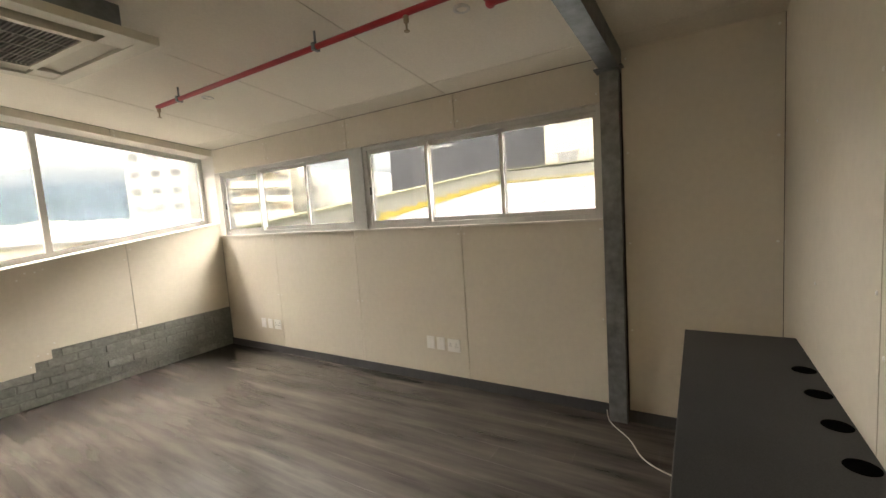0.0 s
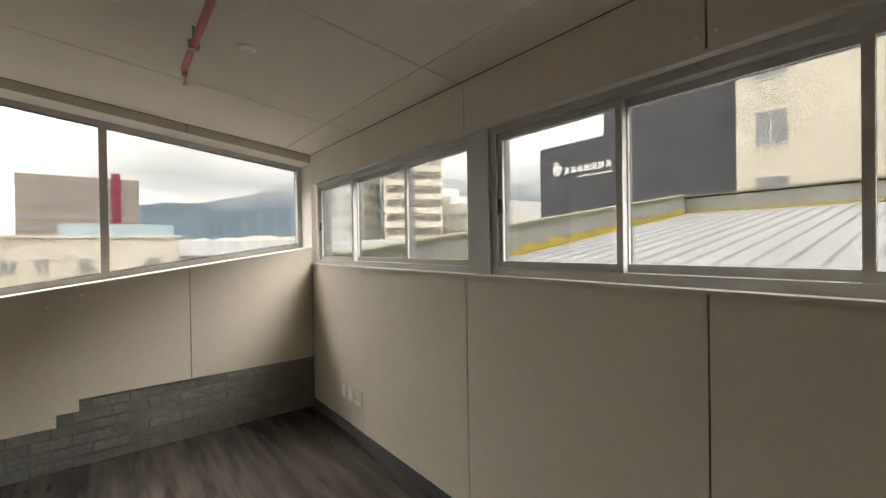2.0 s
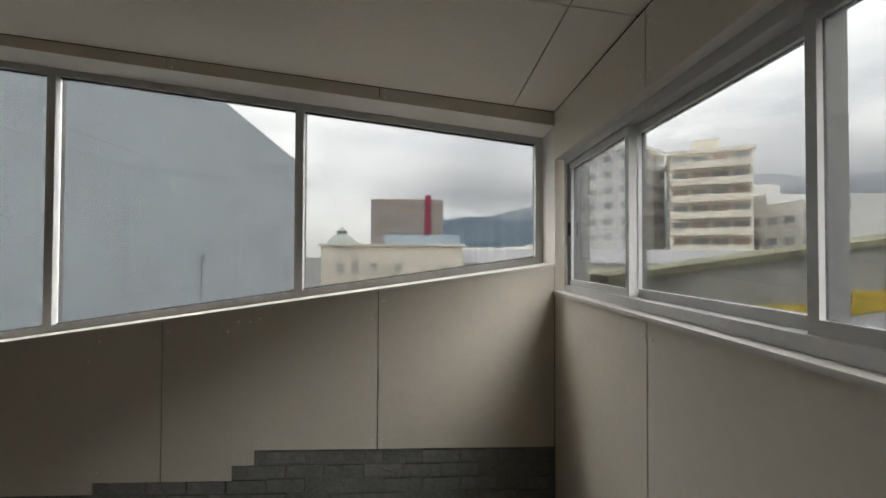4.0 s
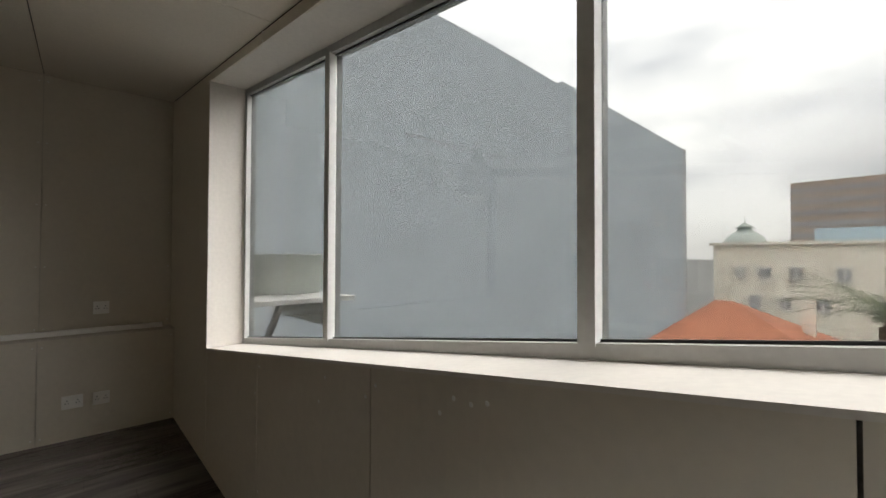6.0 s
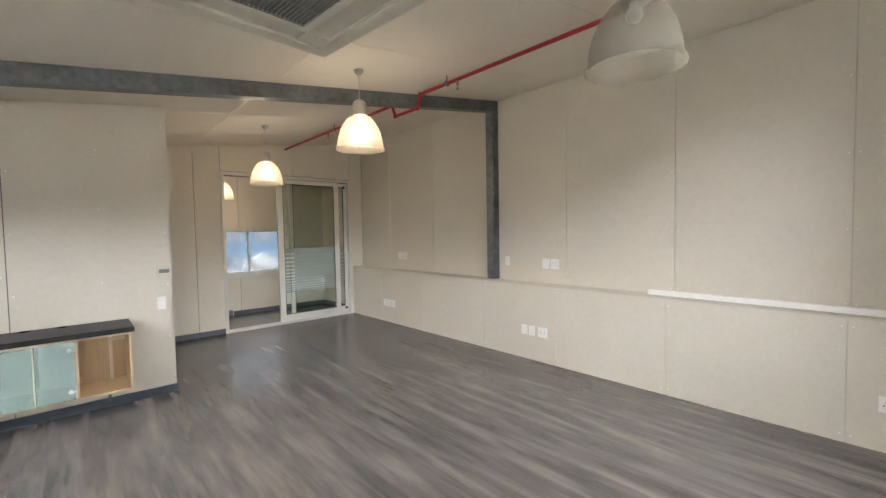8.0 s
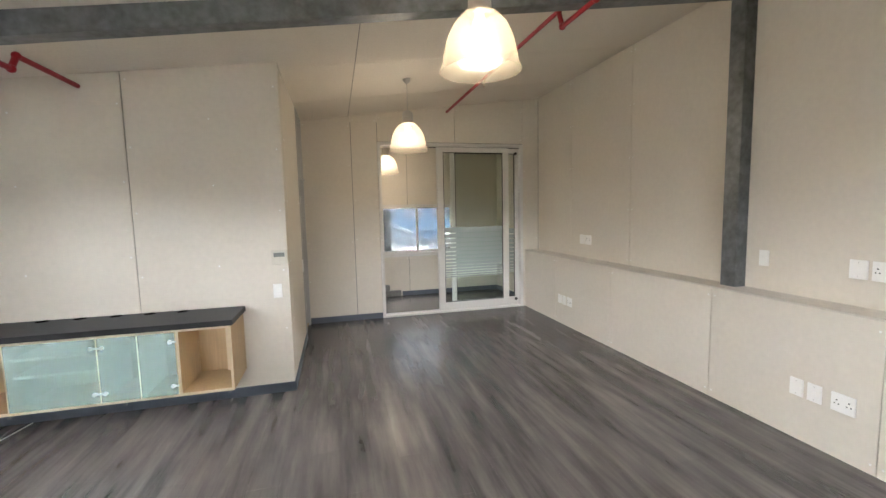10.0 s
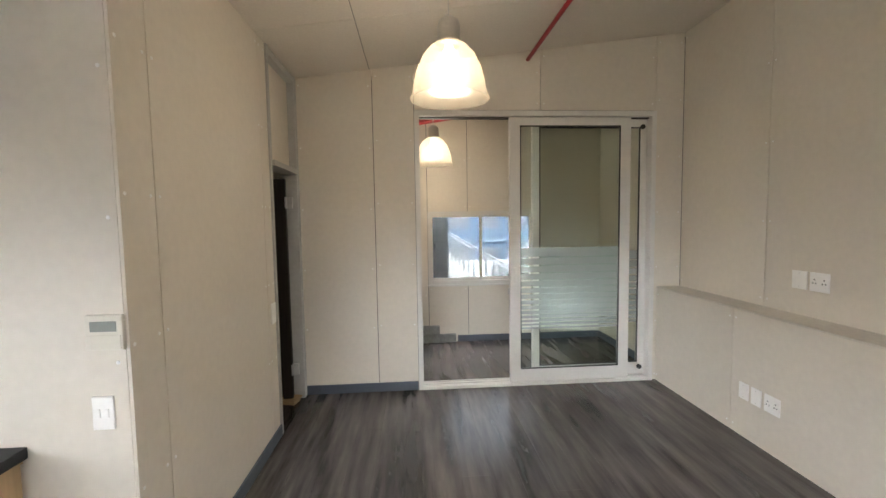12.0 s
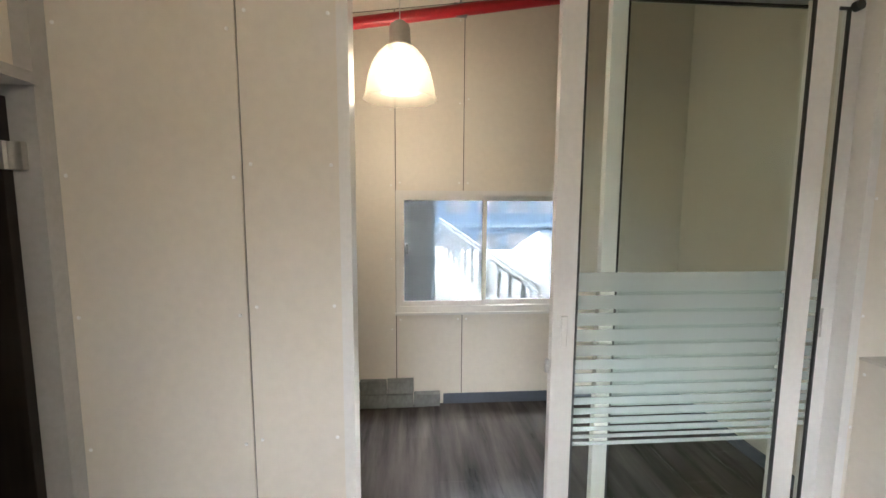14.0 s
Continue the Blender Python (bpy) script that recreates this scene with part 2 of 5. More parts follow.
SIGN = mat("white_sign_letters", (0.75, 0.75, 0.74), 0.6, vary=0)


def cloud_mat():
    """A glowing bank of cloud with painted shading: dense above its ragged base, thin towards its top."""
    m = bpy.data.materials.new("glowing_cloud_bank")
    m.use_nodes = True
    t = m.node_tree
    t.nodes.remove(t.nodes["Principled BSDF"])
    geo, sp = t.nodes.new("ShaderNodeNewGeometry"), t.nodes.new("ShaderNodeSeparateXYZ")
    t.links.new(geo.outputs["Position"], sp.inputs[0])
    mp = t.nodes.new("ShaderNodeMapping"); mp.inputs["Scale"].default_value = (0.006, 0.006, 0.016)
    t.links.new(geo.outputs["Position"], mp.inputs[0])
    nz = t.nodes.new("ShaderNodeTexNoise"); nz.inputs["Scale"].default_value = 1.0; nz.inputs["Detail"].default_value = 7.0
    t.links.new(mp.outputs[0], nz.inputs["Vector"])
    wob = t.nodes.new("ShaderNodeMath"); wob.operation = "MULTIPLY_ADD"
    wob.inputs[1].default_value = 90.0
    t.links.new(nz.outputs["Fac"], wob.inputs[0]); t.links.new(sp.outputs[2], wob.inputs[2])
    dens = t.nodes.new("ShaderNodeValToRGB")
    span = t.nodes.new("ShaderNodeMapRange")
    span.inputs["From Min"].default_value, span.inputs["From Max"].default_value = 60.0, 300.0
    t.links.new(wob.outputs[0], span.inputs["Value"]); t.links.new(span.outputs[0], dens.inputs[0])
    for k, (p, v) in enumerate(((0.27, 0.0), (0.44, 0.94), (0.62, 0.75), (0.92, 0.0))):
        e = dens.color_ramp.elements[k] if k < 2 else dens.color_ramp.elements.new(p)
        e.position, e.color = p, (v, v, v, 1)
    start = t.nodes.new("ShaderNodeMapRange")
    start.inputs["From Min"].default_value, start.inputs["From Max"].default_value = 150.0, -60.0
    t.links.new(sp.outputs[0], start.inputs["Value"])
    thin = t.nodes.new("ShaderNodeMath"); thin.operation = "MULTIPLY"
    t.links.new(dens.outputs[0], thin.inputs[0]); t.links.new(start.outputs[0], thin.inputs[1])
    tone = t.nodes.new("ShaderNodeMixRGB")
    # shaded base and bright top are painted by height, then emitted
    tone.inputs[1].default_value, tone.inputs[2].default_value = (0.25, 0.27, 0.30, 1), (0.86, 0.87, 0.88, 1)
    t.links.new(span.outputs[0], tone.inputs[0])
    em, tr, mx = (t.nodes.new(n) for n in ("ShaderNodeEmission", "ShaderNodeBsdfTransparent", "ShaderNodeMixShader"))
    em.inputs["Strength"].default_value = 27.0
    t.links.new(tone.outputs[0], em.inputs[0]); t.links.new(thin.outputs[0], mx.inputs[0])
    t.links.new(tr.outputs[0], mx.inputs[1]); t.links.new(em.outputs[0], mx.inputs[2])
    t.links.new(mx.outputs[0], t.nodes["Material Output"].inputs[0])
    return m


CLOUD = cloud_mat()

# ---------------------------------------------------------------- mesh helpers
def add_box(bm, x0, y0, z0, x1, y1, z1, bevel=0.0):
    made = bmesh.ops.create_cube(bm, size=1)["verts"]
    for v in made:
        v.co = ((x0 + x1) / 2 + v.co.x * (x1 - x0), (y0 + y1) / 2 + v.co.y * (y1 - y0), (z0 + z1) / 2 + v.co.z * (z1 - z0))
    if bevel:
        edges = list({e for v in made for e in v.link_edges})
        bmesh.ops.bevel(bm, geom=edges, offset=bevel, segments=2, affect="EDGES", profile=0.6)
    return bm


def boxes(*specs, bevel=0.0):
    bm = bmesh.new()
    for s in specs:
        add_box(bm, *s, bevel=bevel)
    return bm


def add_prism(bm, pts, depth):
    """A solid from a flat polygon pushed along the vector depth."""
    d = Vector(depth)
    a = [bm.verts.new(p) for p in pts]
    b = [bm.verts.new(Vector(p) + d) for p in pts]
    n = len(pts)
    bm.faces.new(a); bm.faces.new(b[::-1])
    for i in range(n):
        bm.faces.new((a[i], b[i], b[(i + 1) % n], a[(i + 1) % n]))
    bmesh.ops.recalc_face_normals(bm, faces=bm.faces[:])
    return bm


def prism(pts, depth):
    return add_prism(bmesh.new(), pts, depth)


def add_cyl(bm, p0, p1, r0, r1=None, seg=16, cap=True):
    p0, p1 = Vector(p0), Vector(p1)
    d = p1 - p0
    m = Matrix.Translation((p0 + p1) / 2) @ d.to_track_quat("Z", "Y").to_matrix().to_4x4()
    bmesh.ops.create_cone(bm, cap_ends=cap, segments=seg, radius1=r0, radius2=r0 if r1 is None else r1, depth=d.length, matrix=m)
    return bm


def cyl(p0, p1, r0, r1=None, seg=16):
    return add_cyl(bmesh.new(), p0, p1, r0, r1, seg)


def lathe(profile, seg=40, ripple=0.0):
    bm = bmesh.new()
    rings = []
    for r, z in profile:
        rings.append([bm.verts.new((r * (1 + ripple * (i % 2)) * math.cos(2 * math.pi * i / seg), r * (1 + ripple * (i % 2)) * math.sin(2 * math.pi * i / seg), z)) for i in range(seg)])
    for a, b in zip(rings, rings[1:]):
        for i in range(seg):
            bm.faces.new((a[i], a[(i + 1) % seg], b[(i + 1) % seg], b[i]))
    bmesh.ops.recalc_face_normals(bm, faces=bm.faces[:])
    return bm


def part(name, bm, material, parent=None, label="", smooth=False, kind=""):
    me = bpy.data.meshes.new(name)
    bm.to_mesh(me); bm.free()
    me.materials.append(material)
    if smooth:
        for p in me.polygons:
            p.use_smooth = True
    ob = new(name, me)
    ob.parent = parent
    return tagged(ob, label, kind=kind)


def share(name, me, parent, at, rot=0.0):
    ob = new(name, me)
    ob.parent = parent
    ob.matrix_basis = pose(*at, 0, 0, rot)
    return ob


def mesh_of(name, bm, material):
    me = bpy.data.meshes.new(name)
    bm.to_mesh(me); bm.free()
    me.materials.append(material)
    return me


def thing(name, at, label, category, group="", rot=0.0, kind=""):
    ob = new(name)
    ob.empty_display_size = 0.1
    ob.matrix_basis = pose(*at, 0, 0, rot)
    return tagged(ob, label, category, group, kind)


def structure(name, bm, material, label, category):
    return tagged(part(name, bm, material), label, category, kind="structure")


def ceil_z(x):
    return 2.575 + 0.1255 * x


def wall_top(x):
    return ceil_z(x) - 0.0035


# ---------------------------------------------------------------- plan
XC, XL, LEDGE = 6.40, 6.16, 0.94        # upper east wall, ledge face, ledge height
XE, YE, YD, YN = 2.73, 5.80, 8.14, 9.69  # block corner, block front, sliding door wall, far wall
YF = 7.39                                # south jamb of the side door
G = 0.007                                # joint between boards
T = 0.012                                # board thickness


def sill_z(x):
    return 1.63 - 0.1425 * x


def head_z(x):
    return 2.49 + 0.1296 * x


# floor slab, planks come last
floor = structure("floor", boxes((-0.2, -0.2, -0.14, 6.6, 10.0, -0.004)), SUBFLOOR, "dark grey wood-look vinyl plank floor", "floor")

# ceiling: backing slab and boards in one mesh
bm = bmesh.new()
xj = [0.0, 0.26, 3.40, 6.40]
yj = [0.0, 1.03, 2.33, 3.56, 4.76, 5.98, 7.2, 8.45, YN]
for xa, xb in zip(xj, xj[1:]):
    for ya, yb in zip(yj, yj[1:]):
        a, b, c, d = xa + G / 2, xb - G / 2, ya + G / 2, yb - G / 2
        add_prism(bm, [(a, c, ceil_z(a)), (b, c, ceil_z(b)), (b, d, ceil_z(b)), (a, d, ceil_z(a))], (0, 0, T))
ceiling = structure("ceiling", bm, CEIL, "sloping beige fibre cement board ceiling with open joints", "ceiling")
structure("roof_slab", prism([(-0.3, -0.4, ceil_z(-0.3) + T + 0.002), (6.7, -0.4, ceil_z(6.7) + T + 0.002), (6.7, 10, ceil_z(6.7) + T + 0.002), (-0.3, 10, ceil_z(-0.3) + T + 0.002)], (0, 0, 0.15)),
          BACK, "dark roof deck above the ceiling boards", "roof")

SCREWS = {}


def screw(key, p, n):
    SCREWS.setdefault(key, []).append((Vector(p), Vector(n)))


def board_x(parent, x, y0, y1, z0, z1, face, key=None, z1b=None):
    """A board on a wall of constant x; face is +1 or -1, the way it looks. z1b: its top at y1."""
    d = -T * face
    z1b = z1 if z1b is None else z1b
    part("wall_board", prism([(x, y0 + G / 2, z0), (x, y1 - G / 2, z0), (x, y1 - G / 2, z1b), (x, y0 + G / 2, z1)], (d, 0, 0)), BOARD, parent)
    rows = max(2, int((z1 - z0) / 0.55) + 1)
    for k in range(rows):
        z = z0 + 0.06 + (z1 - z0 - 0.12) * k / (rows - 1)
        for y in (y0 + 0.03, y1 - 0.03):
            screw(parent, (x, y, z), (face, 0, 0))


def board_y(parent, y, pts, face):
    """A board on a wall of constant y from its (x, z) corners, bottom left first."""
    (xa, za), (xb, zb) = pts[0], pts[1]
    part("wall_board", prism([(x, y, z) for x, z in pts], (0, -T * face, 0)), BOARD, parent)
    x0, x1 = min(p[0] for p in pts), max(p[0] for p in pts)
    zt = min(p[1] for p in pts if p[1] > max(za, zb) + 0.01)
    z0 = max(za, zb)
    rows = max(2, int((zt - z0) / 0.55) + 1)
    for k in range(rows):
        z = z0 + 0.06 + (zt - z0 - 0.12) * k / (rows - 1)
        for x in (x0 + 0.03, x1 - 0.03):
            screw(parent, (x, y, z), (0, face, 0))


# ---------------------------------------------------------------- west wall with the strip windows
zs, zh = 1.46, 2.28
west = structure("wall_west", boxes((-0.22, -0.30, 0, -T - 0.002, 4.80, zs - 0.012), (-0.22, -0.30, zh + 0.012, -T - 0.002, 4.80, 2.7), (-0.22, 4.80, 0, 0.03, 6.0, 2.75)),
                 BACK, "beige board wall below and above strip windows", "wall")
for y0, y1 in ((0.0, 1.08), (1.08, 2.37), (2.37, 3.62), (3.62, 4.80)):
    board_x(west, 0.0, y0, y1, 0.0, zs - 0.012, 1)
    board_x(west, 0.0, y0, y1, zh, wall_top(0), 1)
board_x(west, 0.045, 4.94, YE, 0.0, wall_top(0.05), 1)
structure("window_sill_west", boxes((-0.10, 0.0, zs - 0.012, 0.012, 4.80, zs + 0.004)), SILL, "narrow cream sill board under the strip windows", "window sill")
structure("window_head_west", boxes((-0.10, 0.0, zh - 0.004, -0.001, 4.80, zh + 0.012)), SILL, "cream board above the strip windows", "window head")
structure("baseboard_west", boxes((0.0, 0.0, 0.0, 0.014, 4.80, 0.085), (0.045, 4.94, 0, 0.058, YE, 0.085), bevel=0.003), DARKSKIRT, "dark grey skirting board along the floor", "baseboard")


def strip_window(name, y0, y1, cuts):
    """An aluminium window of sliding sashes in the west wall."""
    fr = 0.045
    win = tagged(part(name, boxes((-0.16, y0, zs, -0.05, y1, zs + fr), (-0.16, y0, zh - fr, -0.05, y1, zh), (-0.16, y0, zs + fr, -0.05, y0 + fr, zh - fr), (-0.16, y1 - fr, zs + fr, -0.05, y1, zh - fr)), ALU),
                 "grey aluminium sliding strip window with panes darkened to dim the view", "window", kind="structure")
    edges = [y0 + fr] + cuts + [y1 - fr]
    for i, (a, b) in enumerate(zip(edges, edges[1:])):
        xo = -0.085 if i % 2 == 0 else -0.125
        s = 0.028
        z0, z1 = zs + fr, zh - fr
        a2, b2 = a - (0.012 if i else 0), b + (0.012 if i < len(edges) - 2 else 0)
        sash = part("sash", boxes((xo - 0.018, a2, z0, xo + 0.018, b2, z0 + 0.035), (xo - 0.018, a2, z1 - 0.035, xo + 0.018, b2, z1), (xo - 0.018, a2, z0 + 0.035, xo + 0.018, a2 + s, z1 - 0.035), (xo - 0.018, b2 - s, z0 + 0.035, xo + 0.018, b2, z1 - 0.035)), ALU, win)
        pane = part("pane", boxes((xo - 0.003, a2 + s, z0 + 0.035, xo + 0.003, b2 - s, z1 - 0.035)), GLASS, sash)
        # no shadow: daylight enters undimmed past the darkened pane
        pane.visible_shadow = False
    yl = y0 + fr + 0.014
    part("latch", boxes((-0.066, yl - 0.008, 1.80, -0.055, yl + 0.008, 1.88), bevel=0.002), DARKRUB, win, "black latch")
    return win


strip_window("window_1", 0.03, 2.39, [0.80, 1.65])
strip_window("window_2", 2.53, 4.801, [3.27, 4.00])
structure("window_post_west", boxes((-0.16, 2.39, zs, -0.03, 2.53, zh)), ALU, "grey post between the two strip windows", "post")

# ---------------------------------------------------------------- south wall with the trapezium window
south = structure("wall_south", prism([(-0.22, -T - 0.002, 0), (XC + 0.2, -T - 0.002, 0), (XC + 0.2, -T - 0.002, 3.5), (4.83, -T - 0.002, 3.3), (4.83, -T - 0.002, sill_z(4.83) - 0.014), (-0.22, -T - 0.002, sill_z(-0.22) - 0.014)], (0, -0.35, 0)),
                  MORTAR, "beige board wall with exposed grey brick at its foot", "wall")
part("lintel", prism([(-0.22, -T - 0.002, head_z(-0.22) + 0.014), (4.83, -T - 0.002, head_z(4.83) + 0.014), (4.83, -T - 0.002, 3.5), (-0.22, -T - 0.002, 2.8)], (0, -0.35, 0)), BACK, south)


def brick_top(x):
    return 0.51 if x < 1.82 else 0.42 if x < 1.95 else 0.33 if x < 2.76 else 0.26 if x < 3.6 else 0.0


for x0, x1 in ((0.0, 1.085), (1.085, 1.82), (1.82, 1.95), (1.95, 2.365), (2.365, 2.76), (2.76, 3.6), (3.6, 4.80)):
    g0 = G / 2 if x0 in (0.0, 1.085, 2.365, 3.6) else 0.0
    g1 = G / 2 if x1 in (1.085, 2.365, 3.6, 4.8) else 0.0
    zb = brick_top((x0 + x1) / 2)
    board_y(south, 0.0, [(x0 + g0, zb), (x1 - g1, zb), (x1 - g1, sill_z(x1) - 0.014), (x0 + g0, sill_z(x0) - 0.014)], 1)
board_y(south, 0.0, [(4.80 + G / 2, 0.0), (XC, 0.0), (XC, wall_top(XC)), (4.80 + G / 2, wall_top(4.8))], 1)
for x0, x1 in ((0.0, 1.085), (1.085, 2.365), (2.365, 3.6), (3.6, 4.80)):
    board_y(south, 0.0, [(x0 + G / 2, head_z(x0)), (x1 - G / 2, head_z(x1)), (x1 - G / 2, wall_top(x1)), (x0 + G / 2, wall_top(x0))], 1)
structure("window_sill_south", prism([(0.0, 0.008, sill_z(0)), (4.80, 0.008, sill_z(4.8)), (4.80, 0.008, sill_z(4.8) - 0.014), (0.0, 0.008, sill_z(0) - 0.014)], (0, -0.30, 0)), SILL, "sloping cream window sill board", "window sill")
structure("window_head_south", prism([(0.0, -0.001, head_z(0)), (4.80, -0.001, head_z(4.8)), (4.80, -0.001, head_z(4.8) + 0.014), (0.0, -0.001, head_z(0) + 0.014)], (0, -0.30, 0)), SILL, "cream boarded soffit above the window", "window head")
structure("window_jamb_south", boxes((4.80, -0.30, sill_z(4.8) - 0.01, 4.815, 0.002, head_z(4.8) + 0.01)), SILL, "cream boarded window reveal", "window jamb")
structure("window_jamb_corner", boxes((-0.22, -0.36, sill_z(0) - 0.2, -0.002, -0.001, 2.75)), SILL, "cream boarded corner post between windows", "window jamb")


def bar(bm, pa, pb, w, y0, y1):
    """A straight frame bar between two (x, z) points, w wide to the inside (left of its run)."""
    d = Vector((pb[0] - pa[0], pb[1] - pa[1])).normalized()
    n = Vector((-d.y, d.x)) * w
    add_prism(bm, [(pa[0], y0, pa[1]), (pb[0], y0, pb[1]), (pb[0] + n.x, y0, pb[1] + n.y), (pa[0] + n.x, y0, pa[1] + n.y)], (0, y1 - y0, 0))


FZ0, FZ1 = (lambda x: sill_z(x) - 0.003), (lambda x: head_z(x) + 0.003)
bm = bmesh.new()
bar(bm, (0.0, FZ0(0)), (4.80, FZ0(4.8)), 0.05, -0.35, -0.27)
bar(bm, (4.80, FZ1(4.8)), (0.0, FZ1(0)), 0.05, -0.35, -0.27)
bar(bm, (4.80, FZ0(4.8)), (4.80, FZ1(4.8)), 0.045, -0.348, -0.272)
bar(bm, (0.0, FZ1(0)), (0.0, FZ0(0)), 0.05, -0.348, -0.272)
window3 = tagged(part("window_3", bm, ALU), "large grey aluminium window with sloping sill", "window", kind="structure")
for xm, w in ((1.65, 0.055), (3.27, 0.056)):
    part("mullion", prism([(xm - w / 2, -0.345, FZ0(xm) + 0.045), (xm + w / 2, -0.345, FZ0(xm) + 0.045), (xm + w / 2, -0.345, FZ1(xm) - 0.045), (xm - w / 2, -0.345, FZ1(xm) - 0.045)], (0, 0.08, 0)), ALU, window3)
for xa, xb in ((0.05, 1.6225), (1.6775, 3.2375), (3.3025, 4.755)):
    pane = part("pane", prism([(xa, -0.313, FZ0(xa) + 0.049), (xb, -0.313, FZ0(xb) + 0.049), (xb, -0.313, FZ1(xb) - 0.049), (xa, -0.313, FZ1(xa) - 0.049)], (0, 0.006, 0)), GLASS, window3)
    pane.visible_shadow = False
    bm = bmesh.new()
    bar(bm, (xa, FZ0(xa) + 0.051), (xb, FZ0(xb) + 0.051), 0.008, -0.305, -0.296)
    bar(bm, (xb, FZ1(xb) - 0.051), (xa, FZ1(xa) - 0.051), 0.008, -0.305, -0.296)
    part("gasket", bm, DARKRUB, window3, "black rubber gasket")

# ---------------------------------------------------------------- east wall with its ledge
east = structure("wall_east", boxes((XC + T + 0.002, -0.4, 0, XC + 0.25, 10, 3.6)), PLASTER, "tall beige board wall above a low ledge", "wall")
ye = [0.0, 1.03, 2.28, 3.48, 4.62, 5.93, 7.15, YD]
for y0, y1 in zip(ye, ye[1:]):
    board_x(east, XC, y0, y1, LEDGE, wall_top(XC), -1)
ledge = structure("ledge_east", boxes((XL + T + 0.001, 0.0, 0.0, XC - 0.001, YD, LEDGE - 0.014)), PLASTER, "low boarded ledge along the east wall", "ledge")
for y0, y1 in zip(ye, ye[1:]):
    board_x(ledge, XL, y0, y1, 0.0, LEDGE - 0.014, -1)
part("ledge_top", boxes((XL - 0.004, 0.0, LEDGE - 0.013, XC - 0.001, YD, LEDGE), bevel=0.003), PLASTER, ledge, "worn beige ledge top")

# ---------------------------------------------------------------- the block with the cabinet, and the side door
block = structure("wall_block", boxes((0.03, YE + T + 0.002, 0, XE - T - 0.002, YE + 0.13, 2.93), (XE - 0.12, YE + 0.13, 0, XE - T - 0.002, YF - 0.001, 2.91)), BACK, "beige board wall of the projecting block", "wall")
board_y(block, YE, [(0.045, 0.0), (1.555 - G / 2, 0.0), (1.555 - G / 2, wall_top(1.55)), (0.045, wall_top(0.05))], -1)
board_y(block, YE, [(1.555 + G / 2, 0.0), (XE - T, 0.0), (XE - T, wall_top(XE)), (1.555 + G / 2, wall_top(1.56))], -1)
for z in (0.55, 1.18, 1.87, 2.42):
    for x in (0.8, 2.17):
        screw(block, (x, YE, z), (0, -1, 0))
board_x(block, XE, YE, 6.01, 0.0, wall_top(XE) - 0.002, 1)
board_x(block, XE, 6.01, 7.24, 0.0, wall_top(XE) - 0.002, 1)
board_x(block, XE, 7.24, YF, 0.0, wall_top(XE) - 0.002, 1)
structure("baseboard_block", boxes((0.05, YE - 0.014, 0, XE + 0.014, YE, 0.085), (XE, YE, 0, XE + 0.014, YF, 0.085), bevel=0.003), SKIRT, "blue-grey skirting board round the block", "baseboard")

door_f = tagged(part("door_1", boxes((XE - 0.12, YF, 0, XE + 0.012, YF + 0.035, ceil_z(XE) - 0.004), (XE - 0.12, YD - 0.075, 0, XE + 0.012, YD - 0.001, ceil_z(XE) - 0.004), (XE - 0.12, YF + 0.035, 2.05, XE + 0.03, YD - 0.075, 2.09), (XE - 0.12, YF + 0.035, 2.85, XE + 0.012, YD - 0.075, 2.905)), FRAMEGREY),
                "grey-white door frame with a dark door standing open", "door", kind="structure")
part("transom_panel", boxes((XE - 0.06, YF + 0.035, 2.09, XE - 0.05, YD - 0.075, 2.85)), BOARD, door_f, "beige panel over the door")
leaf = part("door_leaf", boxes((1.95, YD - 0.116, 0.012, 2.645, YD - 0.076, 2.01), bevel=0.003), DARKDOOR, door_f, "dark brown open door leaf")
for z in (0.28, 1.80):
    part("hinge", boxes((2.645, YD - 0.100, z - 0.05, 2.70, YD - 0.076, z + 0.05), (2.64, YD - 0.122, z - 0.05, 2.656, YD - 0.104, z + 0.05), bevel=0.002), CHROME, leaf, "steel hinge")
structure("wall_store", boxes((0.0, YD, 0, XE - 0.001, YD + 0.1, 2.93), (-0.1, YE + 0.13, 0, 0.0, YD, 2.8)), PLASTER, "dim beige wall of the side room", "wall")

# ---------------------------------------------------------------- sliding door wall and the far room
north = structure("wall_sliding", boxes((XE, YD + T + 0.002, 0, 3.825, YD + 0.12, ceil_z(XE) - 0.002), (3.825, YD + T + 0.002, 2.645, 6.115, YD + 0.12, ceil_z(3.8) - 0.002), (6.115, YD + T + 0.002, 0, XC + T, YD + 0.12, ceil_z(6.1) - 0.002)), BACK, "beige board wall around the sliding door", "wall")
for x0, x1, z0 in ((XE, 3.42, 0.0), (3.42, 3.80, 0.0), (3.80, 4.99, 2.645), (4.99, 6.12, 2.645), (6.12, XC, 0.0)):
    board_y(north, YD, [(x0 + G / 2, z0), (x1 - G / 2, z0), (x1 - G / 2, wall_top(x1)), (x0 + G / 2, wall_top(x0))], -1)
structure("baseboard_sliding", boxes((XE + 0.015, YD - 0.014, 0, 3.795, YD, 0.085), bevel=0.003), SKIRT, "blue-grey skirting board beside the door", "baseboard")

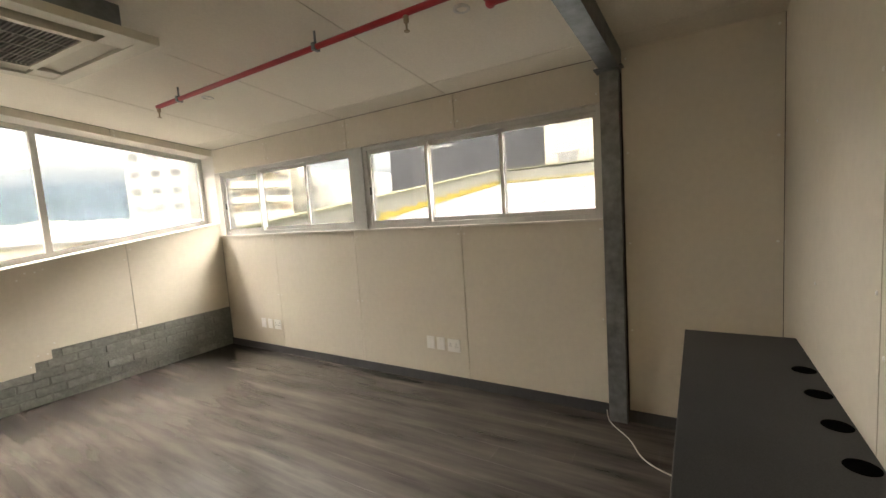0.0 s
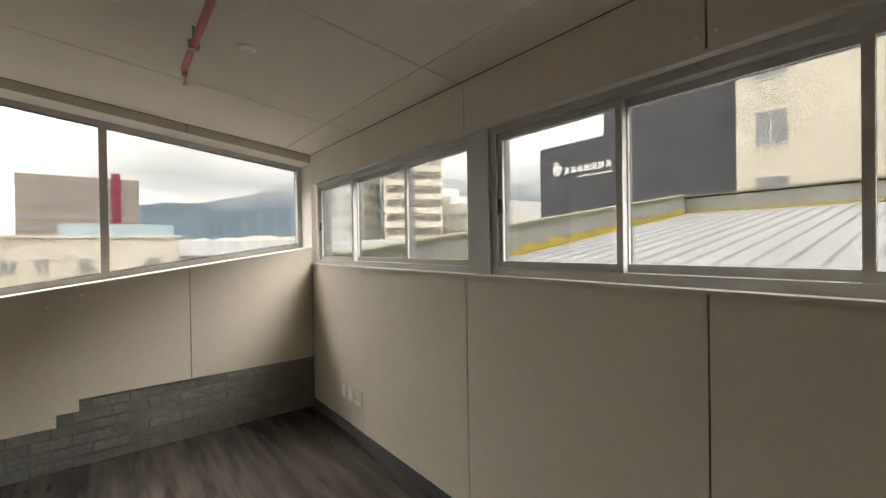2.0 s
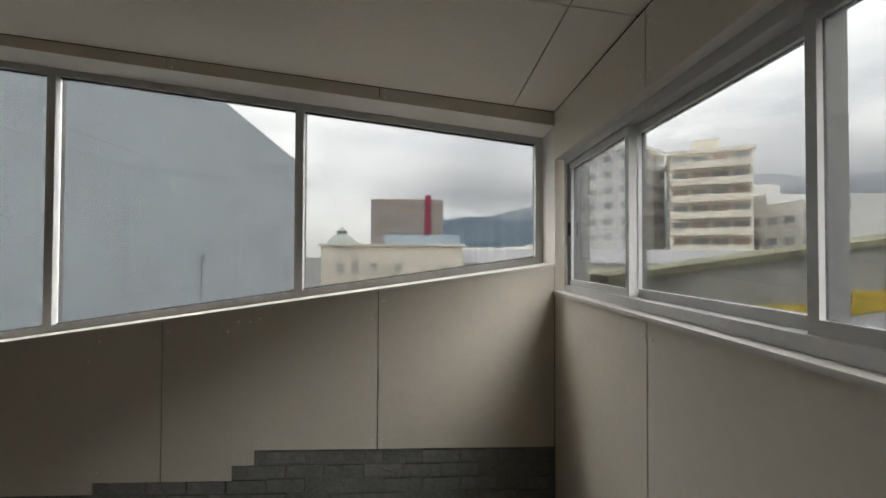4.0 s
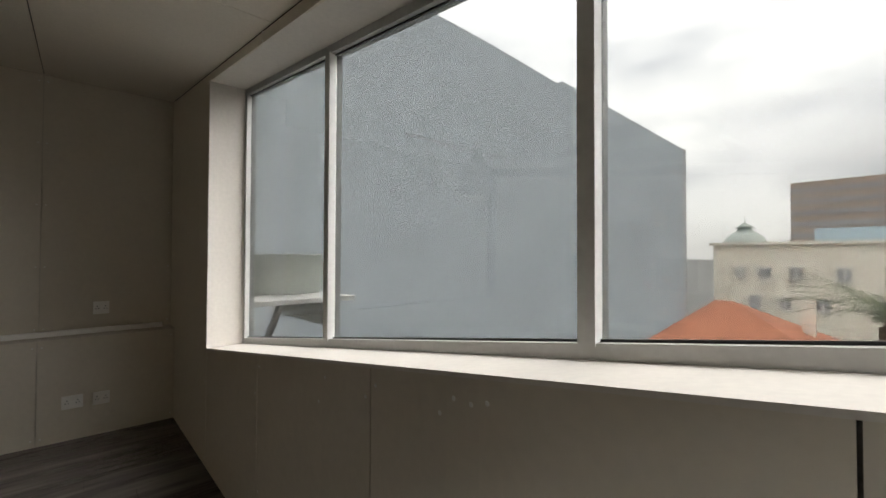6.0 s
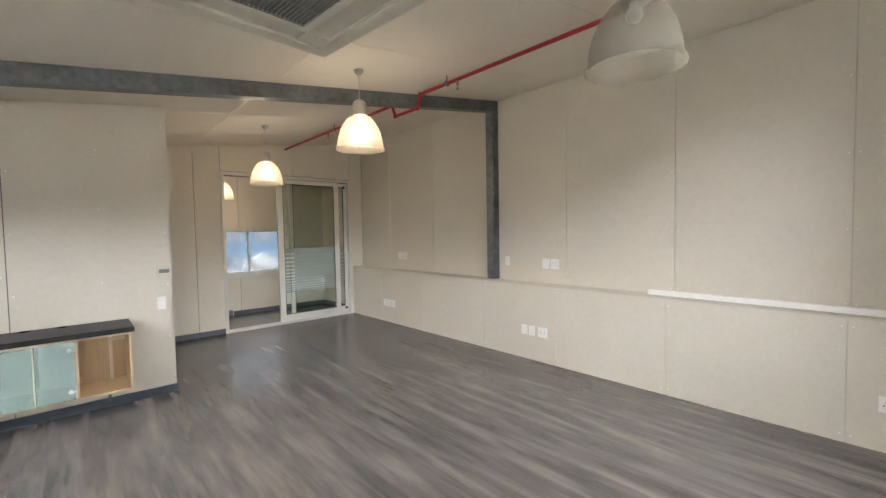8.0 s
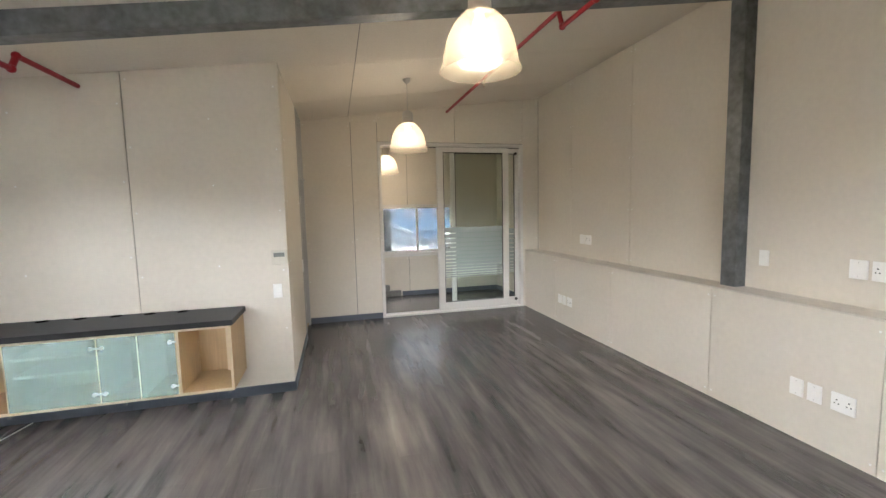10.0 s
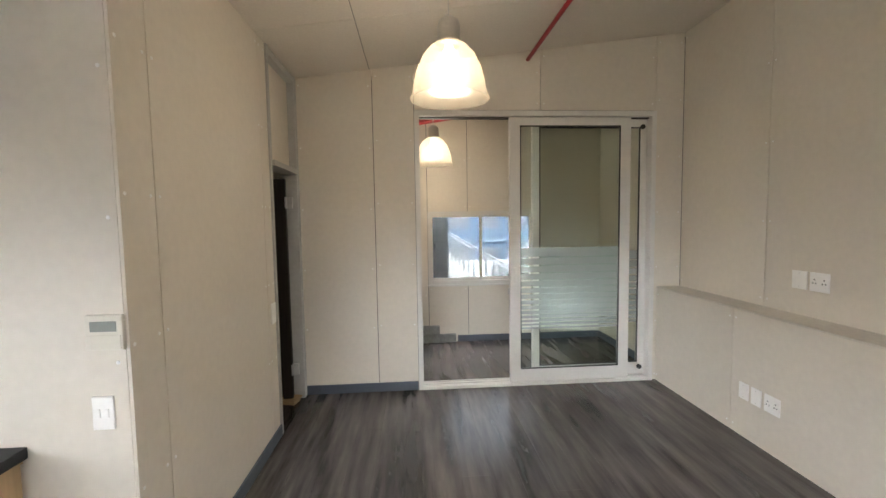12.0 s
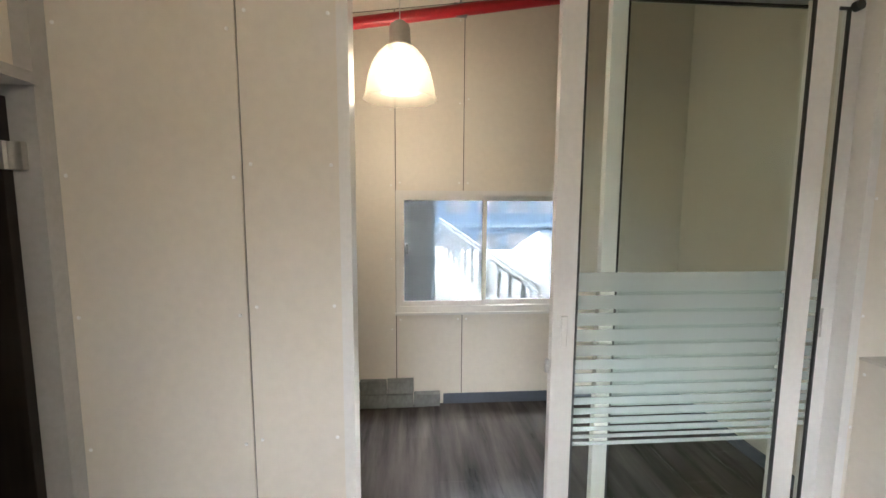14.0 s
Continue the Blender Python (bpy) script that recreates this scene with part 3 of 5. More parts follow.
FX0, FX1, FZT = 3.80, 6.12, 2.635
slider = tagged(part("door_2", boxes((FX0, YD - 0.02, 0.0, FX0 + 0.045, YD + 0.13, FZT), (FX1 - 0.045, YD - 0.02, 0.0, FX1, YD + 0.13, FZT), (FX0 + 0.045, YD - 0.02, FZT - 0.05, FX1 - 0.045, YD + 0.13, FZT), (FX0 + 0.045, YD - 0.02, 0.0, FX1 - 0.045, YD + 0.13, 0.028)), WHITEALU),
                "white aluminium sliding door, half open", "door", kind="structure")
# black strip imitates the shade of a track groove; nothing is recessed
part("track", boxes((FX0 + 0.045, YD + 0.03, FZT - 0.058, FX1 - 0.045, YD + 0.10, FZT - 0.0502)), DARKRUB, slider, "black strip painted as the dark of the track groove")
part("track_rail", boxes((FX0 + 0.045, YD + 0.035, 0.0285, FX1 - 0.045, YD + 0.042, 0.036), (FX0 + 0.045, YD + 0.09, 0.0285, FX1 - 0.045, YD + 0.097, 0.036)), CHROME, slider)


def leaf_panel(name, x0, x1, y, st, drop=0.0):
    z0, z1, rail = 0.037, FZT - 0.06, 0.075
    p = part(name, boxes((x0, y, z0, x0 + st, y + 0.04, z1), (x1 - st, y, z0, x1, y + 0.04, z1), (x0 + st, y, z0, x1 - st, y + 0.04, z0 + rail + 0.05), (x0 + st, y, z1 - rail, x1 - st, y + 0.04, z1)), WHITEALU, slider)
    g = part("pane", boxes((x0 + st, y + 0.017, z0 + rail + 0.05, x1 - st, y + 0.023, z1 - rail)), DOORGLASS, p)
    g.visible_shadow = False
    a, b, c, d = x0 + st, x1 - st, z0 + rail + 0.05, z1 - rail
    part("gasket", boxes((a, y - 0.001, c, a + 0.010, y + 0.012, d), (b - 0.010, y - 0.001, c, b, y + 0.012, d), (a + 0.01, y - 0.001, c, b - 0.01, y + 0.012, c + 0.010), (a + 0.01, y - 0.001, d - 0.010, b - 0.01, y + 0.012, d)), DARKRUB, p, "black rubber gasket")
    z, h = 1.345 - drop, 0.085
    while z > 0.56:
        part("frosted_stripe", boxes((a + 0.012, y + 0.0125, z - h, b - 0.012, y + 0.0145, z)), STRIPE, p, "frosted film stripe")
        z -= h + 0.016
        h = 0.062 if h > 0.07 else max(0.018, h - 0.004)
    return p


front = leaf_panel("sliding_leaf", 4.69, 5.87, YD - 0.012, 0.10)
rear = leaf_panel("sliding_leaf", 4.93, FX1 - 0.046, YD + 0.062, 0.068, 0.05)
part("pull_handle", boxes((4.725, YD - 0.022, 1.02, 4.755, YD - 0.0125, 1.16), bevel=0.004), WHITEALU, front, "white recessed pull")
part("pull_handle", boxes((6.01, YD + 0.052, 1.02, 6.04, YD + 0.0615, 1.16), bevel=0.004), WHITEALU, rear, "white recessed pull")
part("lock", boxes((4.672, YD + 0.0, 0.90, 4.689, YD + 0.02, 0.96), bevel=0.003), CHROME, front, "small steel latch")
for z in (0.12, 2.50):
    part("roller_knob", cyl((6.02, YD + 0.061, z), (6.02, YD + 0.035, z), 0.022), DARKRUB, rear, "black roller knob", smooth=False)

far = structure("wall_north", boxes((XE - 0.1, YN + T + 0.002, 0, 3.96, YN + 0.2, 3.5), (5.39, YN + T + 0.002, 0, XC + 0.2, YN + 0.2, 3.5), (3.96, YN + T + 0.002, 0, 5.39, YN + 0.2, 0.77), (3.96, YN + T + 0.002, 1.74, 5.39, YN + 0.2, 3.5)), BACK, "beige board wall with a small window", "wall")
for x0, x1 in ((XE, 3.28), (3.28, 3.96)):
    board_y(far, YN, [(x0 + G / 2, 0.0), (x1 - G / 2, 0.0), (x1 - G / 2, wall_top(x1)), (x0 + G / 2, wall_top(x0))], -1)
for x0, x1 in ((3.96, 4.49), (4.49, 5.39)):
    board_y(far, YN, [(x0 + G / 2, 0.0), (x1 - G / 2, 0.0), (x1 - G / 2, 0.77), (x0 + G / 2, 0.77)], -1)
    board_y(far, YN, [(x0 + G / 2, 1.74), (x1 - G / 2, 1.74), (x1 - G / 2, wall_top(x1)), (x0 + G / 2, wall_top(x0))], -1)
board_y(far, YN, [(5.39 + G / 2, 0.0), (XC, 0.0), (XC, wall_top(XC)), (5.39 + G / 2, wall_top(5.39))], -1)
far_east = structure("wall_far_east", boxes((6.29 + T + 0.001, YD + 0.12, 0, XC + 0.01, YN, 3.5)), BACK, "beige board side wall of the far room", "wall")
board_x(far_east, 6.29, YD + 0.12, YN, 0.0, wall_top(6.29), -1)
far_west = structure("wall_far_west", boxes((XE - 0.12, YD + 0.101, 0, XE - T - 0.001, YN, 2.93)), BACK, "beige board side wall of the far room", "wall")
board_x(far_west, XE, YD + 0.12, YN, 0.0, wall_top(XE), 1)
structure("baseboard_far", boxes((4.34, YN - 0.014, 0, 6.27, YN, 0.085), bevel=0.003), SKIRT, "blue-grey skirting board under the small window", "baseboard")
structure("baseboard_far_east", boxes((6.276, YD + 0.13, 0, 6.29, YN, 0.085), bevel=0.003), SKIRT, "blue-grey skirting board of the far room", "baseboard")
window4 = tagged(part("window_4", boxes((3.96, YN - 0.006, 0.77, 5.39, YN + 0.08, 0.820), (3.96, YN - 0.006, 1.70, 5.39, YN + 0.08, 1.74), (3.96, YN - 0.006, 0.820, 3.995, YN + 0.08, 1.70), (5.355, YN - 0.006, 0.820, 5.39, YN + 0.08, 1.70)), WHITEALU), "small white aluminium sliding window", "window", kind="structure")
for a, b, y in ((3.995, 4.68, YN + 0.018), (4.65, 5.355, YN + 0.05)):
    s = part("sash", boxes((a, y - 0.014, 0.820, b, y + 0.014, 0.860), (a, y - 0.014, 1.665, b, y + 0.014, 1.70), (a, y - 0.014, 0.860, a + 0.03, y + 0.014, 1.665), (b - 0.03, y - 0.014, 0.860, b, y + 0.014, 1.665)), WHITEALU, window4)
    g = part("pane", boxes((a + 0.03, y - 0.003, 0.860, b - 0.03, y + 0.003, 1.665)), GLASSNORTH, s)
    g.visible_shadow = False
part("latch", boxes((4.042, YN - 0.004, 1.24, 4.058, YN + 0.004, 1.32), bevel=0.002), DARKRUB, window4, "black latch")
part("sill", boxes((3.95, YN - 0.02, 0.75, 5.40, YN - 0.0062, 0.77)), WHITEALU, window4, "white sill strip")

# ---------------------------------------------------------------- steel frame
bm = bmesh.new()
for y, dy in ((0.0, 0.006), (0.114, 0.006)):
    add_box(bm, 0.0, 4.81 + y, 0.0, 0.10, 4.81 + y + dy, 2.47)
add_box(bm, 0.094, 4.816, 0.0, 0.10, 4.924, 2.47)
add_box(bm, 0.0, 4.78, 2.462, 0.13, 4.96, 2.47)
structure("steel_column", bm, STEEL, "galvanised steel column beside the strip window", "column")
structure("steel_post", boxes((6.29, 4.53, LEDGE, XC - 0.001, 4.54, 3.25), (6.29, 4.65, LEDGE, XC - 0.001, 4.66, 3.25), (6.29, 4.54, LEDGE, 6.30, 4.65, 3.25)), STEEL, "galvanised steel post standing on the ledge", "column")


def beam_section(bm, x0, x1):
    def row(x, y0, y1, o0, o1):
        return [(x, y0, ceil_z(x) - o0), (x, y1, ceil_z(x) - o0), (x, y1, ceil_z(x) - o1), (x, y0, ceil_z(x) - o1)]
    for (a0, a1, o0, o1) in ((0.0, 0.006, 0.14, 0.002), (0.006, 0.11, 0.14, 0.134), (0.11, 0.116, 0.14, 0.002)):
        ya, yb = 4.83 - 0.047 * x0, 4.83 - 0.047 * x1
        p, q = row(x0, ya + a0, ya + a1, o0, o1), row(x1, yb + a0, yb + a1, o0, o1)
        pv, qv = [bm.verts.new(c) for c in p], [bm.verts.new(c) for c in q]
        bm.faces.new(pv); bm.faces.new(qv[::-1])
        for i in range(4):
            bm.faces.new((pv[i], qv[i], qv[(i + 1) % 4], pv[(i + 1) % 4]))
    bmesh.ops.recalc_face_normals(bm, faces=bm.faces[:])


bm = bmesh.new()
beam_section(bm, 0.02, XC - 0.002)
structure("steel_beam", bm, STEEL, "galvanised steel channel beam under the ceiling", "beam")

# ---------------------------------------------------------------- pendants
def pendant(at, lit, label, rim=2.29):
    """A bell-shaped pendant; its origin is where it meets the ceiling."""
    p = thing("pendant_lamp", at, label, "pendant lamp", "bell pendants in a row")
    top = rim + 0.44 - at[2]
    part("ceiling_rose", lathe([(0.0, 0.0), (0.045, 0.0), (0.042, -0.02), (0.018, -0.05), (0.0, -0.052)], 20), CHROME, p, "chrome ceiling cup", True)
    part("cord", cyl((0, 0, -0.045), (0, 0, top), 0.0035, seg=8), CHROME, p, "thin grey cord")
    part("lamp_holder", lathe([(0.0, top), (0.03, top), (0.055, top - 0.02), (0.062, top - 0.045), (0.062, top - 0.12), (0.068, top - 0.125), (0.068, top - 0.145), (0.0, top - 0.146)], 28), CHROME, p, "brushed aluminium holder", True)
    z = top - 0.135
    prof = [(0.066, z), (0.10, z - 0.02), (0.145, z - 0.07), (0.178, z - 0.14), (0.198, z - 0.22), (0.207, z - 0.29), (0.219, z - 0.297), (0.219, z - 0.305),
            (0.203, z - 0.303), (0.194, z - 0.22), (0.174, z - 0.14), (0.141, z - 0.073), (0.097, z - 0.025), (0.064, z - 0.006)]
    part("shade", lathe(prof, 72, 0.006), SHADE, p, "ribbed milky acrylic bell shade", True)
    part("bulb", lathe([(0.0, z - 0.005), (0.020, z - 0.01), (0.022, z - 0.03), (0.036, z - 0.05), (0.040, z - 0.07), (0.030, z - 0.092), (0.0, z - 0.10)], 20), BULB if lit else BULBOFF, p, "glowing warm bulb" if lit else "unlit white bulb", True)
    if lit:
        l = new("pendant_light", bpy.data.lights.new("pendant_light", "POINT"))
        l.data.energy, l.data.color, l.data.shadow_soft_size = LAMP_W, (1.0, 0.82, 0.60), 0.13
        l.parent = p
        l.location = (0, 0, z - 0.2)
    return p


pendant((3.93, 1.62, ceil_z(3.93)), False, "unlit bell pendant with milky ribbed shade", rim=2.35)
pendant((3.95, 4.07, ceil_z(3.95)), True, "lit bell pendant with warm milky shade near the beam", rim=2.36)
pendant((3.99, 6.58, ceil_z(3.99)), True, "lit bell pendant with warm milky shade before the sliding door")
pendant((4.02, 8.98, ceil_z(4.02)), True, "lit bell pendant hanging in the far room", rim=2.25)

# ---------------------------------------------------------------- ceiling cassette
ac = thing("air_conditioner", (2.53, 2.38, 2.60), "cream ceiling cassette air conditioner hung from steel straps", "air conditioner", rot=5)
S = 0.525
ac.scale = (1.12, 1.03, 1.0)
part("body", boxes((-0.42, -0.42, 0.05, 0.42, 0.42, 0.20), bevel=0.01), STEEL, ac, "galvanised casing")
for name, lo, hi in (("fascia", S - 0.075, S), ("grille_frame", 0.30, 0.335)):
    bm = bmesh.new()
    for a in range(4):
        m = Matrix.Rotation(a * math.pi / 2, 4, "Z")
        add_prism(bm, [m @ Vector(c) for c in ((-hi, -hi, 0.0), (hi, -hi, 0.0), (lo, -lo, 0.0), (-lo, -lo, 0.0))], (0, 0, 0.045))
    bmesh.ops.remove_doubles(bm, verts=bm.verts[:], dist=0.0005)
    part(name, bm, CREAM, ac, "cream plastic fascia")
for a in range(4):
    m = Matrix.Rotation(a * math.pi / 2, 4, "Z")
    part("corner_cover", prism([m @ Vector(c) for c in ((0.335, -0.45, 0.004), (0.45, -0.45, 0.004), (0.45, -0.335, 0.004), (0.335, -0.335, 0.004))], (0, 0, 0.04)), CREAM, ac)
# black sheet paints the dark inside of the casing, behind flaps and grille
part("backing", boxes((-0.45, -0.45, 0.0455, 0.45, 0.45, 0.0495)), VOIDPAINT, ac)
for a in range(4):
    m = Matrix.Rotation(a * math.pi / 2, 4, "Z")
    bm = prism([m @ Vector(c) for c in ((-0.33, -0.44, 0.012), (0.33, -0.44, 0.012), (0.33, -0.365, 0.030), (-0.33, -0.365, 0.030))], (0, 0, 0.006))
    part("louvre", bm, CREAM, ac, "tilting air flap")
bm = bmesh.new()
for i in range(34):
    x = -0.295 + i * 0.59 / 33
    add_box(bm, x - 0.0045, -0.30, 0.008, x + 0.0045, 0.30, 0.022)
for i in range(5):
    y = -0.30 + i * 0.15
    add_box(bm, -0.30, y - 0.004, 0.004, 0.30, y + 0.004, 0.0078)
part("intake_grille", bm, GRILLE, ac, "grey slatted intake grille", kind="stuff")
for x, y in ((-0.44, -0.30), (0.44, -0.30), (-0.44, 0.30), (0.44, 0.30)):
    part("strap", boxes((x - 0.004, y - 0.02, 0.06, x + 0.004, y + 0.02, ceil_z(2.5 + x) - 2.60)), STEEL, ac, "steel hanging strap")

# ---------------------------------------------------------------- sprinkler pipes
def pipe_run(name, pts, r, label, heads=(), clips=()):
    p = thing(name, pts[0], label, "sprinkler pipe")
    o = Vector(pts[0])
    for a, b in zip(pts, pts[1:]):
        a, b = Vector(a) - o, Vector(b) - o
        part("pipe", cyl(a, b, r, seg=18), RED, p, smooth=False)
    for q in pts[1:-1]:
        q = Vector(q) - o
        bm = bmesh.new()
        bmesh.ops.create_uvsphere(bm, u_segments=16, v_segments=10, radius=r * 1.45, matrix=Matrix.Translation(q))
        part("elbow", bm, RED, p, "red pipe elbow", True)
    for h in heads:
        q = Vector(h) - o
        part("sprinkler_head", add_cyl(add_cyl(cyl(q, q + Vector((0, 0, -0.035)), r * 0.8), q + Vector((0, 0, -0.035)), q + Vector((0, 0, -0.075)), 0.006, seg=8), q + Vector((0, 0, -0.075)), q + Vector((0, 0, -0.08)), 0.016), BRASS, p, "small brass sprinkler head")
    for c in clips:
        q = Vector(c) - o
        up = ceil_z(c[0]) - c[2]
        part("pipe_clip", boxes((q.x - r - 0.006, q.y - 0.012, q.z - r - 0.004, q.x + r + 0.006, q.y + 0.012, q.z + r + 0.004), (q.x - 0.005, q.y - 0.005, q.z + r, q.x + 0.005, q.y + 0.005, q.z + up)), STEEL, p, "steel pipe clip")
    return p


z1, z2 = 2.64, 3.105
pipe_run("sprinkler_pipe", [(1.27, 1.45, z1), (1.27, 4.50, z1), (1.27, 4.56, 2.545), (1.27, 5.10, 2.545), (1.27, 5.16, z1), (1.27, YE, z1)], 0.018, "red sprinkler pipe dipping under the steel beam",
         heads=[(1.27, 1.46, z1 - 0.01), (1.27, 4.08, z1 - 0.015)], clips=[(1.27, 1.80, z1), (1.27, 3.4, z1)])
pipe_run("sprinkler_pipe", [(4.87, 1.43, z2), (4.87, 4.33, z2), (4.87, 4.38, 2.97), (4.87, 4.80, 2.97), (4.87, 4.86, z2), (4.87, YD - 0.001, z2)], 0.018, "long red sprinkler pipe running to the sliding door wall",
         heads=[(4.87, 1.44, z2 - 0.01), (4.87, 3.75, z2 - 0.015), (4.87, 6.5, z2 - 0.015)], clips=[(4.87, 1.75, z2), (4.87, 3.9, z2), (4.87, 6.3, z2)])
pipe_run("sprinkler_pipe", [(XE + 0.001, 9.20, ceil_z(XE) - 0.31), (6.28, 9.20, ceil_z(6.28) - 0.21)], 0.036, "thick red pipe across the far room",
         clips=[(4.4, 9.20, ceil_z(4.4) - 0.263)])

# ---------------------------------------------------------------- downlights
for x, y in ((1.02, 1.78), (1.0, 4.27)):
    d = thing("downlight", (x, y, ceil_z(x)), "small unlit recessed chrome downlight in the ceiling", "downlight", "ceiling downlights")
    part("ring", lathe([(0.030, 0.0), (0.030, -0.006), (0.048, -0.006), (0.052, 0.012), (0.030, 0.010)], 24), CHROME, d, "chrome ring", True)
    part("lens", lathe([(0.0, 0.004), (0.029, 0.004), (0.029, 0.008), (0.0, 0.0085)], 20), BULBOFF, d)

# ---------------------------------------------------------------- sockets and switches
def plate(at, w, h, face, kind_of):
    """A wall plate; face: the wall's outward direction as degrees about z."""
    names = {"blank": ("blank_plate", "blank white plastic wall plate", "wall plate"), "socket": ("power_socket", "white plastic power socket on the board wall", "socket"), "switch": ("light_switch", "white plastic light switch", "switch")}
    n, label, cat = names[kind_of]
    p = thing(n, at, label, cat, "wall plates", rot=face)
    part("cover", boxes((-w / 2, -0.010, -h / 2, w / 2, -0.0005, h / 2), bevel=0.003), PLASTIC, p)
    if kind_of == "socket":
        for sx in (-w / 4, w / 4) if w > 0.1 else (0,):
            part("pin_hole", boxes((sx - 0.004, -0.0112, 0.012, sx + 0.004, -0.0102, 0.020), (sx - 0.014, -0.0112, -0.012, sx - 0.007, -0.0102, -0.005), (sx + 0.007, -0.0112, -0.012, sx + 0.014, -0.0102, -0.005)), DARKRUB, p, "black pin holes")
            part("rocker", boxes((sx - 0.008, -0.0135, 0.026, sx + 0.008, -0.0102, 0.040), bevel=0.001), PLASTIC, p)
    elif kind_of == "switch":
        for sx in (-w / 5, w / 5) if w > 0.07 else (0,):
            part("rocker", boxes((sx - 0.007, -0.014, -0.016, sx + 0.007, -0.0102, 0.016), bevel=0.002), PLASTIC, p)
    else:
        for z in (-h * 0.36, h * 0.36):
            part("cover_screw", cyl((0, -0.0105, z), (0, -0.0118, z), 0.003, seg=8), CHROME, p)
    return p


EW = 270     # plates on the east wall look west
for y, z, w, k in ((7.02, 0.345, 0.085, "blank"), (6.91, 0.345, 0.085, "blank"), (6.78, 0.345, 0.12, "socket"), (3.93, 0.365, 0.085, "blank"), (3.82, 0.365, 0.085, "blank"), (3.66, 0.365, 0.13, "socket"), (0.79, 0.345, 0.15, "socket"), (0.585, 0.34, 0.125, "socket")):
    plate((XL, y, z), w, 0.12, EW, k)
for y, z, w, k in ((6.86, 1.18, 0.11, "blank"), (6.72, 1.18, 0.13, "socket"), (4.38, 1.19, 0.075, "switch"), (3.77, 1.18, 0.10, "blank"), (3.64, 1.18, 0.12, "socket"), (0.585, 1.17, 0.125, "socket")):
    plate((XC, y, z), w, 0.125, EW, k)
for y, z, w, k in ((0.715, 0.35, 0.085, "blank"), (0.845, 0.35, 0.085, "blank"), (0.985, 0.35, 0.125, "socket"), (3.225, 0.38, 0.085, "blank"), (3.335, 0.38, 0.085, "blank"), (3.475, 0.375, 0.13, "socket")):
    plate((0.0, y, z), w, 0.12, 90, k)
plate((2.63, YE, 0.935), 0.075, 0.125, 0, "switch")
plate((XE, 7.325, 0.96), 0.085, 0.15, 90, "switch")

th = thing("thermostat", (2.66, YE, 1.235), "cream wall controller with grey display", "thermostat")
part("case", boxes((-0.065, -0.022, -0.065, 0.065, -0.0005, 0.065), bevel=0.005), CREAM, th)
part("display", boxes((-0.045, -0.0235, 0.005, 0.045, -0.0222, 0.042)), LCD, th, "grey display")
part("flap", boxes((-0.058, -0.0245, -0.058, 0.058, -0.0222, -0.008), bevel=0.001), CREAM, th)

tr = thing("cable_trunking", (6.315, 1.29, LEDGE), "white plastic cable trunking lying on the ledge", "trunking")
part("channel", boxes((-0.03, -1.20, 0.0, 0.03, 1.20, 0.035), bevel=0.002), PLASTIC, tr)
part("cover_strip", boxes((-0.032, -1.20, 0.0352, 0.032, 1.20, 0.045), bevel=0.002), PLASTIC, tr)
part("end_cap", boxes((-0.033, -1.215, 0.0, 0.033, -1.2005, 0.047), bevel=0.002), CREAM, tr)

# ---------------------------------------------------------------- wall cabinet under a black top
CY0, CY1 = 5.30, YE
cab = thing("wall_cabinet", (1.39, CY1, 0.0), "long beech wall cabinet with frosted sliding doors and open ends", "cabinet")
X0, X1, Z0, Z1, t = 0.45 - 1.39, 2.335 - 1.39, 0.255, 0.775, 0.018
D = -(CY1 - CY0) + 0.03
part("base_board", boxes((X0, D, Z0, X1, -0.001, Z0 + t)), BEECH, cab)
part("top_board", boxes((X0, D, Z1 - t, X1, -0.001, Z1)), BEECH, cab)
part("back_board", boxes((X0 + t, -0.012, Z0 + t, X1 - t, -0.001, Z1 - t)), BEECH, cab)
for x in (X0, 0.90 - 1.39 - t / 2, 1.44 - 1.39, 1.697 - 1.39, 1.955 - 1.39, X1 - t):
    part("side_board", boxes((x, D, Z0 + t, x + t, -0.0125, Z1 - t)), BEECH, cab)
    part("edge_strip", boxes((x - 0.0005, D - 0.003, Z0 + t + 0.003, x + t + 0.0005, D - 0.0003, Z1 - t - 0.003)), EDGE, cab, "pale edge strip")
part("edge_strip", boxes((X0, D - 0.003, Z0, X1, D - 0.0003, Z0 + t + 0.003)), EDGE, cab, "pale edge strip")
part("edge_strip", boxes((X0, D - 0.003, Z1 - t - 0.003, X1, D - 0.0003, Z1)), EDGE, cab, "pale edge strip")
part("shelf", boxes((0.92 - 1.39, D + 0.03, 0.50, 1.44 - 1.39, -0.0125, 0.50 + t)), EDGE, cab)
part("shelf", boxes((0.92 - 1.39, D + 0.03, 0.63, 1.44 - 1.39, -0.0125, 0.63 + t)), EDGE, cab)
part("inner_post", boxes((X1 - 0.14, -0.06, Z0 + t, X1 - 0.115, -0.013, Z1 - t)), EDGE, cab)
part("inner_rail", boxes((X1 - 0.115, -0.06, 0.64, X1 - t, -0.04, 0.66)), EDGE, cab)
